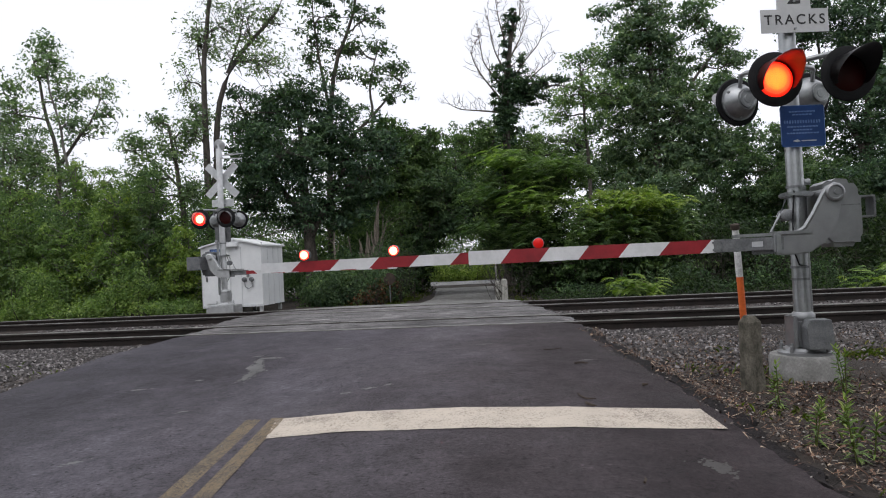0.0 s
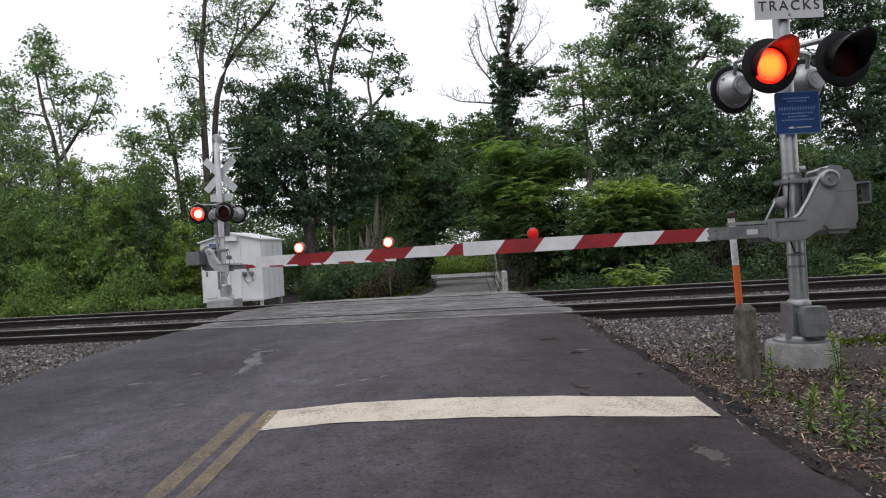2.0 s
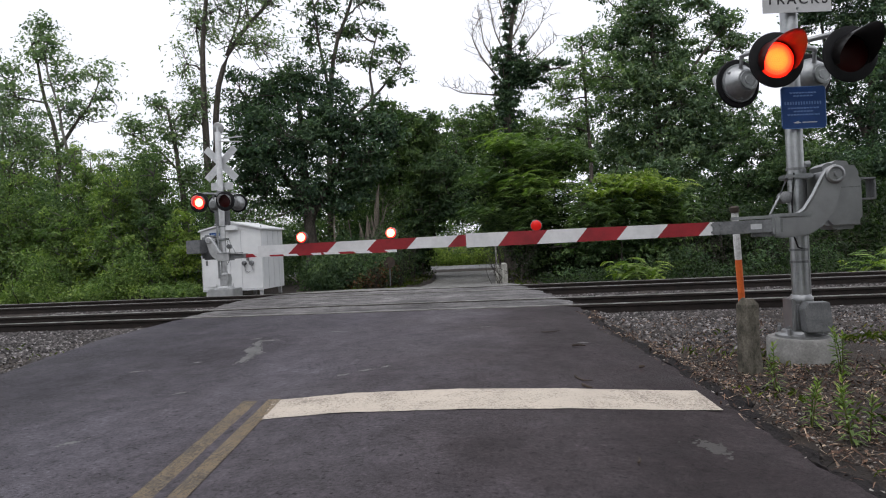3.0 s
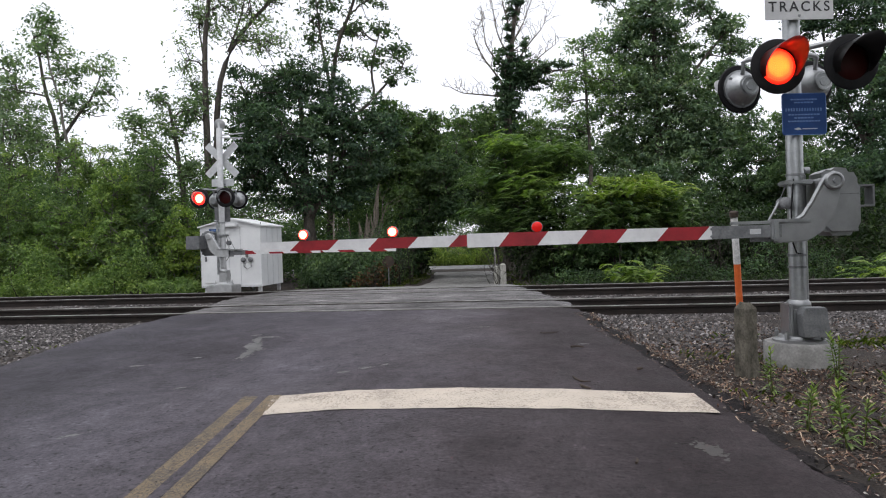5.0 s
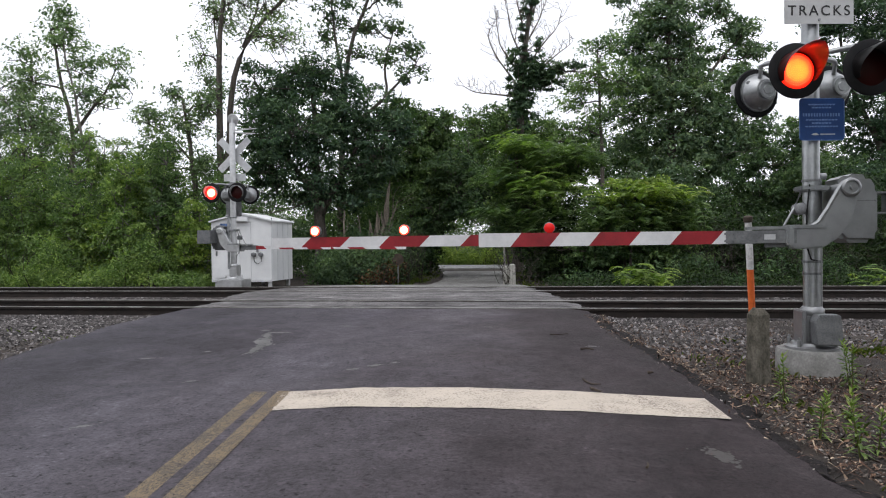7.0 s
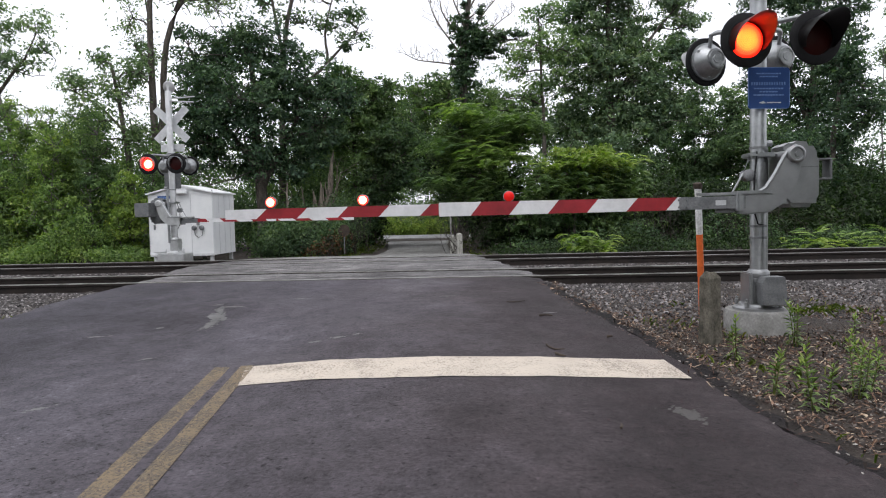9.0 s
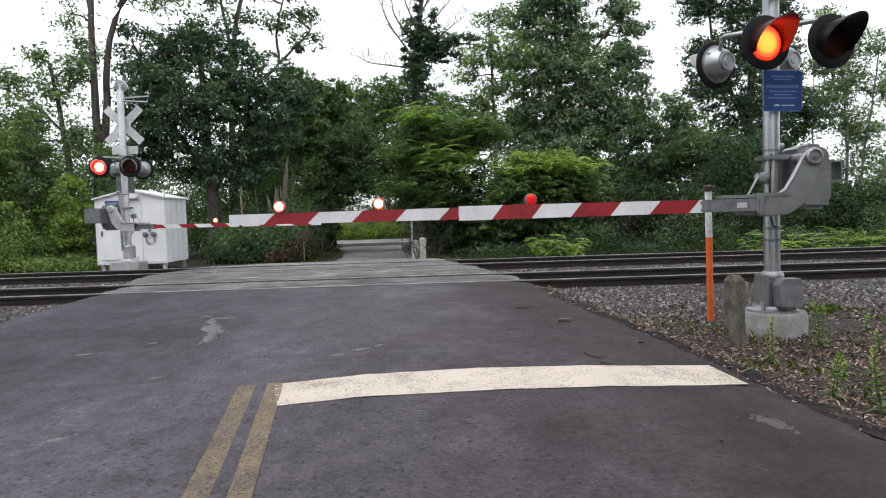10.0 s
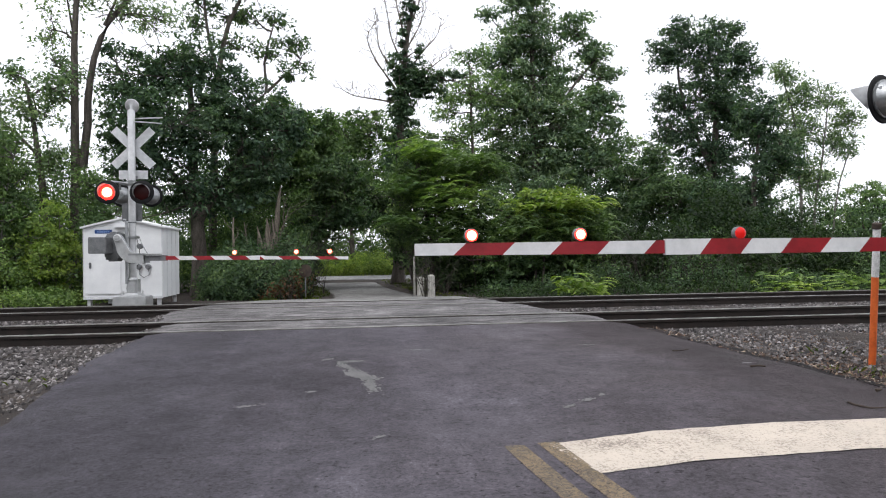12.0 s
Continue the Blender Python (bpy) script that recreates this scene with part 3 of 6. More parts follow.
def stone_material(name, stops):
    m, t, p = nodes(name)
    geo = t.nodes.new("ShaderNodeNewGeometry")
    own = ramp(t, geo.outputs["Random Per Island"], stops)
    g = ramp(t, noise_of(t, 90, 4), [(0.3, (0.75,) * 3), (0.7, (1.2,) * 3)])
    t.links.new(mix(t, own, g, 1.0, "MULTIPLY"), p.inputs["Base Color"])
    p.inputs["Roughness"].default_value = 0.9
    return m


M_STONE = stone_material("ballast_stone", [(0.0, (0.006, 0.005, 0.005)), (0.4, (0.042, 0.037, 0.036)), (0.85, (0.115, 0.104, 0.101)), (1.0, (0.28, 0.262, 0.258))])
M_CHIP = stone_material("soil_and_chips", [(0.0, (0.008, 0.006, 0.005)), (0.5, (0.038, 0.028, 0.022)), (0.88, (0.135, 0.112, 0.096)), (1.0, (0.36, 0.34, 0.31))])
stones("ballast", "grey broken-stone ballast around the rails", 110000, ballast_area, 0.032, M_STONE, 3)


def verge_area(rng, n):
    x, y = np.where(rng.uniform(size=n) < 0.7, rng.uniform(1.2, 6, n), rng.uniform(-9, -4.8, n)), np.where(rng.uniform(size=n) < 0.78, rng.uniform(2.2, 10.5, n), rng.uniform(-8, 2.2, n))
    keep = off_road(x, y, -0.1)
    keep &= off_road(x, y, 0.11 + 0.2 * lump_noise(x, y, 2.0)) | (rng.uniform(size=n) < 0.14)
    x, y = x[keep], y[keep]
    return np.stack([x, y, np.where(off_road(x, y, 0.2), ground_z(x, y), road_z(y) - np.where(off_road(x, y, 0.0), 0.03, 0.008))], 1)


stones("verge_gravel", "brown soil crumbs and small stones on the verge", 78000, verge_area, 0.013, M_CHIP, 5, "stuff", 0.45)


def litter(rng, n):
    P = verge_area(rng, n)
    P[:, 2] += 0.012
    P = P[P[:, 0] > 0]
    k = len(P) // 2
    return joined([leaf_arrays(rng, P[:k], 0.042, 0.42, 1.2), leaf_arrays(rng, P[k:], 0.09, 0.09, 1.6)])


M_SCRAP = stone_material("litter_scrap", [(0.0, (0.006, 0.004, 0.003)), (0.5, (0.066, 0.033, 0.021)), (0.85, (0.22, 0.135, 0.09)), (1.0, (0.45, 0.36, 0.26))])
_v, _q = litter(np.random.default_rng(8), 66000)
tagged(mesh_of("leaf_litter", _v, _q, M_SCRAP), "dry brown leaves and bark scraps on the verge", "leaf litter", "", "stuff")


# ---- markings and marks on the asphalt ----
def decal(name, label, category, corners_a, corners_b, material, n=40, z_add=0.005, wave=0.012, group=""):
    """Paint between two edges, each a function of u from 0 to 1 that gives x and y."""
    u = np.linspace(0, 1, n)
    A = np.array([corners_a(k) for k in u])
    Bq = np.array([corners_b(k) for k in u])
    A[:, 1] += wave * lump_noise(A[:, 0] * 3, A[:, 1] * 3, 2.5)
    Bq[:, 1] += wave * lump_noise(Bq[:, 0] * 3 + 9, Bq[:, 1] * 3, 2.5)
    rows = [A + (Bq - A) * k for k in np.linspace(0, 1, 6)]
    P = np.concatenate(rows)
    Z = road_z(P[:, 1]) + crown(P[:, 0], P[:, 1]) + 0.004 * lump_noise(P[:, 0], P[:, 1], 0.9) + z_add
    i = (np.arange(5)[:, None] * n + np.arange(n - 1)[None]).reshape(-1)
    ob = mesh_of(name, np.column_stack([P, Z]), np.stack([i, i + 1, i + n + 1, i + n], -1), material)
    return tagged(ob, label, category, group, "structure")


decal("stop_line", "worn cream-white painted stop line across one lane", "road marking",
      lambda u: (-1.22 + 3.30 * u, 4.90 + 0.22 * u ** 3 - 0.03 * math.sin(math.pi * u)),
      lambda u: (-1.36 + 3.38 * u, 5.45 + 0.22 * u ** 3), M_STOP, 60)
decal("yellow_line", "faded yellow centre line on the asphalt", "road marking", lambda u: (-1.637 + 0.13 * (9.5 * u), 5.50 - 9.5 * u), lambda u: (-1.505 + 0.13 * (9.5 * u), 5.49 - 9.5 * u), M_YELLOW, 60, wave=0.0, group="double centre line")
decal("yellow_line", "faded yellow centre line beside the stop line", "road marking", lambda u: (-1.42 + 0.13 * (9.5 * u), 5.50 - 9.5 * u), lambda u: (-1.295 + 0.13 * (9.5 * u), 5.48 - 9.5 * u), M_YELLOW, 60, wave=0.0, group="double centre line")


def blotch(x, y, a, b, turn, seed, material=M_PATCH, name="pale_patch", label="pale filler showing through the asphalt"):
    rng = np.random.default_rng(seed)
    c, s = math.cos(radians(turn)), math.sin(radians(turn))
    bm = bmesh.new()
    # a drift of small flecks, dense in the middle and ragged outside
    for _ in range(int(20 + 11000 * a * b)):
        u, w = rng.normal(0, 0.5, 2)
        w += 0.35 * math.sin(2.4 * u + seed)
        px, py = a * u, b * w
        r = rng.uniform(0.005, 0.013) * max(1.0, b / 0.032) * (1.5 if abs(u) + abs(w) < 0.6 else 0.8)
        cx, cy = x + px * c - py * s, y + px * s + py * c
        z = float(road_z(cy) + crown(cx, cy)) + 0.004 * float(lump_noise([cx], [cy], 0.9)[0]) + 0.0024 + rng.uniform(0, 0.0006)
        ring = [bm.verts.new((cx + r * rng.uniform(0.5, 1.3) * math.cos(q * 1.047), cy + 1.4 * r * rng.uniform(0.5, 1.3) * math.sin(q * 1.047), z)) for q in range(6)]
        bm.faces.new(ring)
    tagged(part(name, bm, material), label, "road patch", "", "structure")


for _n, (_x, _y, _a, _b, _t) in enumerate([(-2.44, 7.35, 0.30, 0.055, 96), (-2.52, 7.75, 0.26, 0.085, 106), (-2.66, 8.2, 0.26, 0.05, 112), (-2.62, 8.42, 0.16, 0.05, 10), (-2.86, 8.6, 0.07, 0.04, 40), (-0.98, 6.2, 0.07, 0.03, 28), (-0.8, 6.32, 0.08, 0.035, 40), (-0.64, 6.44, 0.05, 0.025, 25), (-2.41, 5.86, 0.06, 0.02, 35), (-2.48, 4.5, 0.08, 0.03, 50), (-1.88, 9.0, 0.11, 0.03, 0), (0.1, 8.9, 0.13, 0.03, 10), (-2.95, 7.2, 0.05, 0.025, 0), (-3.4, 6.82, 0.12, 0.03, 8), (0.62, 5.0, 0.02, 0.012, 0), (1.3, 7.6, 0.1, 0.025, 20)]):
    blotch(_x, _y, _a, _b, _t, 100 + _n)
blotch(1.80, 4.25, 0.12, 0.06, 115, 111, M_SMEAR)
blotch(1.78, 5.42, 0.07, 0.03, 60, 10, M_LITTER, "stain", "brown stain on the stop line")


def twig(name, label, x, y, length, r, turn, seed):
    rng = np.random.default_rng(seed)
    d = Vector((math.cos(radians(turn)), math.sin(radians(turn)), 0)) * length / 2
    z = float(road_z(y) + crown(x, y)) + 0.01 + r
    bm = bmesh.new()
    tube(bm, curve_pts((x - d.x, y - d.y, z), (x + d.x, y + d.y, z + 0.004), rng, 0.06, 6) * np.array([1, 1, 1]), [r, r, r * 0.9, r * 0.8, r * 0.7, r * 0.5], 6)
    tagged(part(name, bm, M_TWIG), label, "twig")


for _n, (_x, _y, _l, _r, _t) in enumerate([(1.17, 5.86, 0.26, 0.008, -60), (1.18, 5.56, 0.15, 0.012, -65), (1.22, 7.3, 0.14, 0.012, -20), (0.95, 8.3, 0.22, 0.006, 10), (1.33, 3.9, 0.07, 0.008, 80), (1.72, 6.4, 0.05, 0.014, 0)]):
    twig("twig", "small broken twig lying on the asphalt", _x, _y, _l, _r, _t, 40 + _n)


# ---- crossing signals ----
def lettering(text, size, material, m, parent, name="lettering"):
    cu = bpy.data.curves.new("text", "FONT")
    cu.body, cu.size, cu.align_x, cu.align_y, cu.extrude, cu.space_character = text, size, "CENTER", "CENTER", 0.0015, 1.3
    cu.offset = size * 0.008
    tmp = new("text", cu)
    me = bpy.data.meshes.new_from_object(tmp)
    bpy.data.objects.remove(tmp)
    me.materials.append(material)
    ob = new(name, me)
    ob.parent = parent
    ob.matrix_basis = m
    return ob


def flasher(parent, x, y, z, face, lit, turn=0, long=1.0):
    """A round flashing lamp: black target disc, lens, hood and cast housing. face -1 looks to -y, 1 to +y."""
    m = pose(x, y, z, 0, 0, turn) @ (Matrix() if face < 0 else pose(0, 0, 0, 0, 0, 180)) @ pose(0, 0, 0, 90)
    bm = bmesh.new()
    lathe(bm, [(0.19, -0.012), (0.252, -0.01), (0.262, 0.0), (0.262, 0.008), (0.252, 0.014), (0.17, 0.012), (0.17, -0.012)], 40, m, False)
    disc = part("target_disc", bm, M_BLACK, parent, "black round target disc", True)
    bm = bmesh.new()
    lathe(bm, [(0.185, 0.0), (0.205, -0.004), (0.205, -0.03), (0.185, -0.034), (0.15, -0.12), (0.115, -0.165), (0.098, -0.168), (0.098, -0.192), (0.082, -0.194), (0.08, -0.184), (0.05, -0.184), (0.045, -0.19), (0.0, -0.19)], 28, m, False)
    for k in range(3):
        a = 2 * math.pi * k / 3 + 0.6
        box(bm, 0.165 * math.cos(a) - 0.018, 0.165 * math.cos(a) + 0.018, 0.165 * math.sin(a) - 0.018, 0.165 * math.sin(a) + 0.018, -0.075, -0.005, 0.005, m)
    part("housing", bm, M_GALV, disc, "cast aluminium lamp housing", True)
    bm = bmesh.new()
    lathe(bm, [(0.0, 0.03), (0.06, 0.028), (0.11, 0.022), (0.15, 0.012), (0.17, 0.0)], 32, m, False)
    bm.faces.ensure_lookup_table()
    for f in bm.faces:
        f.material_index = 1 if max((v.co - Vector((x, y, z))).length for v in f.verts) > 0.115 else 0
    pair = (M_LED_RED, M_LED_RED) if lit == "near" else (M_LAMP_FAR, M_LAMP_RIM) if lit else (M_LENS_OFF, M_LENS_OFF)
    part("lens", bm, pair, disc, "lit red lens" if lit else "dark unlit lens", True)
    if lit == "near":
        bm = bmesh.new()
        edge = bmesh.new()
        for ring in range(8):
            r = 0.003 + ring * 0.019
            for k in range(max(1, int(2 * math.pi * r / 0.021))):
                a = 2 * math.pi * k / max(1, int(2 * math.pi * r / 0.021)) + ring
                h = 0.031 - 0.9 * r * r
                lathe(bm if ring < 6 else edge, [(0.0062, h - 0.004), (0.005, h + 0.003), (0.002, h + 0.005)], 6, m @ Matrix.Translation((r * math.cos(a), r * math.sin(a), 0)))
        part("led_array", bm, M_LED_DOT, disc, "rings of glowing amber-orange diodes")
        part("led_ring", edge, M_LED_EDGE, disc, "outer ring of glowing red diodes")
    # hood: part of a cylinder, longest on top
    b = bmesh.new()
    rows = []
    for k in range(25):
        a = radians(-35 + 250 * k / 24)
        top = max(0.0, math.sin(a) * 0.5 + 0.5)
        depth = 0.05 + 0.34 * long * top ** 1.5
        rows.append([b.verts.new((0.178 * math.cos(a), 0.178 * math.sin(a) + 0.0, h)) for h in (0.0, depth * 0.5, depth)])
    for p, q in zip(rows, rows[1:]):
        for i in range(2):
            b.faces.new((p[i], q[i], q[i + 1], p[i + 1]))
    bmesh.ops.solidify(b, geom=b.faces[:], thickness=0.006)
    bm = bmesh.new()
    merge(bm, b, 0, m)
    part("hood", bm, M_HOOD if face < 0 else M_ALU_PAINT, disc, "black tunnel hood" if face < 0 else "grey tunnel hood", True)
    return disc


def stripe_section(name, parent, x0, x1, y, z0, z1, h0, h1, phase, material_pair, thick=0.04, pitch=0.405, slant=0.11, label="", start=0):
    """A gate arm section made of slanting red and white lengths; heights h0 at x0 and h1 at x1."""
    bm = bmesh.new()
    cuts = [x0]
    k = math.floor((x0 - phase) / pitch) + 1
    while phase + k * pitch < x1 - 0.02:
        if phase + k * pitch > x0 + 0.03:
            cuts.append(phase + k * pitch)
        k += 1
    cuts.append(x1)
    rings = []
    for i, c in enumerate(cuts):
        u = (c - x0) / (x1 - x0)
        zc, h = z0 + (z1 - z0) * u, h0 + (h1 - h0) * u
        s = 0 if i in (0, len(cuts) - 1) else slant / 2
        xt, xb = min(max(c + s, x0), x1), min(max(c - s, x0), x1)
        rings.append([bm.verts.new(p) for p in ((xb, y - thick / 2, zc - h / 2), (xt, y - thick / 2, zc + h / 2), (xt, y + thick / 2, zc + h / 2), (xb, y + thick / 2, zc - h / 2))])
    for i, (p, q) in enumerate(zip(rings, rings[1:])):
        for e in range(4):
            f = bm.faces.new((p[e], q[e], q[(e + 1) % 4], p[(e + 1) % 4]))
            f.material_index = (start + i) % 2
    bm.faces.new(rings[0])
    bm.faces.new(rings[-1][::-1])
    bmesh.ops.recalc_face_normals(bm, faces=bm.faces[:])
    return part(name, bm, material_pair, parent, label)


def arm_lamp(parent, x, y, z, lit, tall=0.05):
    """A small round lamp on top of the gate arm."""
    bm = bmesh.new()
    box(bm, x - 0.012, x + 0.012, y - 0.012, y + 0.012, z - tall, z - 0.04, 0.002)
    lathe(bm, [(0.054, -0.03), (0.058, -0.025), (0.058, 0.025), (0.054, 0.03)], 20, pose(x, y, z, 90))
    body = part("arm_lamp", bm, M_DARK_CAST, parent, "small round lamp on the gate arm", True)
    for s in (-1, 1):
        bm = bmesh.new()
        lathe(bm, [(0.0, 0.048), (0.025, 0.044), (0.042, 0.038), (0.052, 0.03), (0.053, 0.0)], 18, pose(x, y, z) @ (pose(0, 0, 0, 90) if s < 0 else pose(0, 0, 0, -90)), False)
        for f in bm.faces:
            f.material_index = 1 if max((v.co - Vector((x, y, z))).length for v in f.verts) > 0.058 else 0
        part("lens", bm, (M_LAMP_FAR, M_LAMP_RIM) if lit else (M_LENS_DIM, M_LENS_DIM), body, "glowing red lens" if lit else "red lens", True)


def signal(label, m, lamp_z, arm_z, arm_root, arm_joint, arm_tip, lit, lamps_on_arm, near, sizes, phases, rear_turn=0):
    t = thing("crossing_signal", label, "crossing signal", m, "pair of crossing signals")
    bm = bmesh.new()
    if near:
        lathe(bm, [(0.335, -0.15), (0.335, 0.24), (0.32, 0.27)], 36)
    else:
        box(bm, -0.36, 0.36, -0.3, 0.3, -0.2, 0.27, 0.02)
    part("foundation", bm, M_CONCRETE if near else M_ALU_PAINT, t, "round grey concrete foundation" if near else "square pale painted foundation", near)
    bm = bmesh.new()
    lathe(bm, [(0.25, 0.27), (0.25, 0.295), (0.2, 0.31), (0.19, 0.335), (0.13, 0.34)], 28)
    box(bm, -0.1, 0.1, -0.1, 0.1, 0.33, 0.62, 0.02)
    box(bm, -0.135, -0.095, -0.13, 0.13, 0.33, 0.66, 0.012)
    for a in (-0.17, 0.17):
        prism(bm, [(a, 0.31), (a * 0.55, 0.31), (a * 0.55, 0.48)], 0.03, Matrix.Translation((0, -0.06, 0)))
        for b in (-0.14, 0.14):
            lathe(bm, [(0.02, 0.3), (0.02, 0.36), (0.012, 0.365), (0.012, 0.39)], 8, Matrix.Translation((a, b, 0)))
    lathe(bm, [(0.105, 0.6), (0.115, 0.62), (0.115, 0.66), (0.09, 0.69)], 24)
    base = part("mast_base", bm, M_CAST if near else M_ALU_PAINT, t, "cast metal mast base with bolts", True)
    bm = bmesh.new()
    prism(bm, [(-0.085, 0.34), (0.135, 0.34), (0.15, 0.42), (0.13, 0.63), (-0.06, 0.63), (-0.1, 0.56)], 0.17, Matrix.Translation((0.03, -0.2, 0)), 0.007)
    part("junction_box", bm, M_DARK_CAST, base, "bevelled grey metal junction box")
    bm = bmesh.new()
    lathe(bm, [(0.08, 0.55), (0.08, 4.5), (0.07, 4.53)], 24)
    part("mast", bm, M_GALV if near else M_ALU_PAINT, t, "round galvanised steel mast" if near else "round silver-painted mast", True)
    for z in (1.02, 1.14, 1.95, 2.9):
        bm = bmesh.new()
        lathe(bm, [(0.083, -0.012), (0.088, -0.012), (0.088, 0.012), (0.083, 0.012)], 24, Matrix.Translation((0, 0, z)))
        part("mast_band", bm, M_DARK_CAST, t, "thin metal strap round the mast", True)
    bm = bmesh.new()
    tube(bm, [(0.1, 0.09, 0.55), (0.1, 0.09, 1.95), (0.12, 0.09, 2.0), (0.17, 0.09, 2.0)], [0.035] * 4, 12)
    part("conduit", bm, M_GALV, t, "grey conduit pipe", True)
    # lamps on their brackets
    for f, yy in ((-1, -0.45), (1, 0.5)):
        for sx in (-0.29, 0.36) if f < 0 else (-0.365, 0.365):
            bm = bmesh.new()
            dy = 0.14 * f
            tube(bm, [(0, dy * 0.4, lamp_z + 0.24), (sx * 0.45, dy, lamp_z + 0.25), (sx * 0.9, yy - f * 0.22, lamp_z + 0.26), (sx, yy - f * 0.16, lamp_z + 0.25), (sx, yy - f * 0.13, lamp_z + 0.13)], [0.026] * 5, 10)
            part("lamp_bracket", bm, M_GALV, t, "curved pipe bracket", True)
            flasher(t, sx, yy, lamp_z, f, lit.get((f, sx > 0)), rear_turn if f > 0 else 9 if near else 0, 1.0 if f < 0 else 0.8 if near else 0.4)
    bm = bmesh.new()
    box(bm, -0.12, 0.12, -0.11, 0.11, lamp_z + 0.19, lamp_z + 0.31, 0.03)
    part("bracket_clamp", bm, M_CAST, t, "cast clamp on the mast", True)
    # count plate
    pz = lamp_z + 0.53
    bm = bmesh.new()
    if near:
        prism(bm, [(-0.345, pz), (0.345, pz), (0.345, pz + 0.235), (0.17, pz + 0.235), (0.17, pz + 0.53), (-0.17, pz + 0.53), (-0.17, pz + 0.235), (-0.345, pz + 0.235)], 0.006, Matrix.Translation((0.02, -0.12, 0)))
    else:
        pz = lamp_z + 0.36
        box(bm, -0.32, 0.32, -0.125, -0.115, pz, pz + 0.2, 0.002)
    plate = part("count_plate", bm, M_SIGN_WHITE if near else M_SIGN_BACK, t, "white plate with black lettering" if near else "bare back of a small plate")
    bm = bmesh.new()
    for zz in (pz + 0.03, pz + 0.3):
        box(bm, -0.1, 0.1, -0.112, -0.07, zz, zz + 0.035, 0.006)
        lathe(bm, [(0.014, 0), (0.012, 0.01)], 8, pose(0.02, -0.124, zz + 0.01, 90))
    part("sign_clamp", bm, M_GALV, plate, "metal clamp with bolt", True)
    if near:
        lettering("TRACKS", 0.14, M_INK, pose(0.02, -0.1245, pz + 0.125, 90), plate)
        lettering("2", 0.3, M_INK, pose(0.02, -0.1245, pz + 0.38, 90), plate)
    # notice
    bz = lamp_z - 0.615
    bm = bmesh.new()
    corner = [(0.235 + 0.03 * math.cos(radians(a)), bz + 0.385 + 0.03 * math.sin(radians(a))) for a in (0, 30, 60, 90)]
    corner += [(0.08 - px, pz2) for px, pz2 in corner[::-1]]
    prism(bm, corner + [(px, 2 * bz + 0.415 - pz2) for px, pz2 in corner[::-1]], 0.006, Matrix.Translation((0, -0.122, 0)))
    notice = part("notice", bm, M_BLUE if near else M_DARK_CAST, t, "blue notice sheet with pale rim" if near else "grey back of a notice sheet")
    if near:
        bm = bmesh.new()
        for x0, x1, z0, z1 in ((-0.155, 0.235, 0, 0.006), (-0.155, 0.235, 0.409, 0.415), (-0.185, -0.179, 0.03, 0.385), (0.259, 0.265, 0.03, 0.385)):
            box(bm, x0, x1, -0.1275, -0.125, bz + z0, bz + z1)
        part("rim", bm, M_BAR, notice, "thin pale rim")
        for k, (w, zz, h) in enumerate(((0.27, 0.345, 0.014), (0.2, 0.315, 0.014), (0.38, 0.236, 0.03), (0.32, 0.195, 0.014), (0.2, 0.163, 0.014), (0.33, 0.13, 0.014))):
            bm = bmesh.new()
            n = 14 if k == 2 else int(w / 0.03)
            for i in range(n):
                a = 0.04 - w / 2 + w * i / n
                box(bm, a, a + w / n * (0.55 if k == 2 else 0.82), -0.1272, -0.125, bz + zz, bz + zz + h)
            part("print_line", bm, M_BAR, notice, "line of pale print")
        bm = bmesh.new()
        prism(bm, [(-0.07, 0.06), (-0.02, 0.075), (0.01, 0.055), (-0.03, 0.05)], 0.003, Matrix.Translation((0, -0.1265, bz)))
        box(bm, 0.02, 0.17, -0.1272, -0.125, bz + 0.056, bz + 0.066)
        part("emblem", bm, M_SIGN_BACK, notice, "small white emblem shape")
    if near:
        # the plates are clamped on square to the bending road
        for sheet_part in (plate, notice):
            sheet_part.matrix_basis = pose(0, 0, 0, 0, 0, 10)
    # crossbuck, bell and a side bracket
    if not near:
        cb = lamp_z + 1.08
        for k, a in enumerate((45, -45)):
            bm = bmesh.new()
            box(bm, -0.6, 0.6, -0.118 - 0.007 * k, -0.112 - 0.007 * k, -0.098, 0.098, 0.0, pose(0, 0, cb, 0, a, 0))
            part("crossbuck_blade", bm, M_SIGN_BACK, t, "bare metal back of a white crossbuck blade")
        bm = bmesh.new()
        lathe(bm, [(0.02, 0.0), (0.06, 0.02), (0.15, 0.04), (0.16, 0.07), (0.13, 0.12), (0.05, 0.15), (0.0, 0.155)], 24, pose(0, 0, 4.62, 70, 0, 0))
        lathe(bm, [(0.03, 4.5), (0.03, 4.66)], 10)
        part("bell", bm, M_ALU_PAINT, t, "round metal warning bell", True)
        for k, (dz, tilt) in enumerate(((4.34, 3), (4.27, -4))):
            bm = bmesh.new()
            box(bm, -0.68, -0.06, -0.03, 0.03, -0.012, 0.012, 0.004, pose(0, -0.04 + 0.08 * k, dz, 0, tilt, 0))
            part("side_bracket", bm, M_ALU_PAINT, t, "pale flat side bracket")
    # gate mechanism
    dz = arm_z - 1.385
    bm = bmesh.new()
    prism(bm, [(0.16, 1.42), (0.24, 1.32), (0.5, 1.32), (0.55, 1.4), (0.55, 1.84), (0.47, 1.98), (0.28, 2.0), (0.16, 1.92)], 0.4, Matrix.Translation((0, 0.02, dz)), 0.045)
    mech = part("gate_mechanism", bm, M_CAST if near else M_DARK_CAST, t, "rounded cast housing of the gate motor", True)
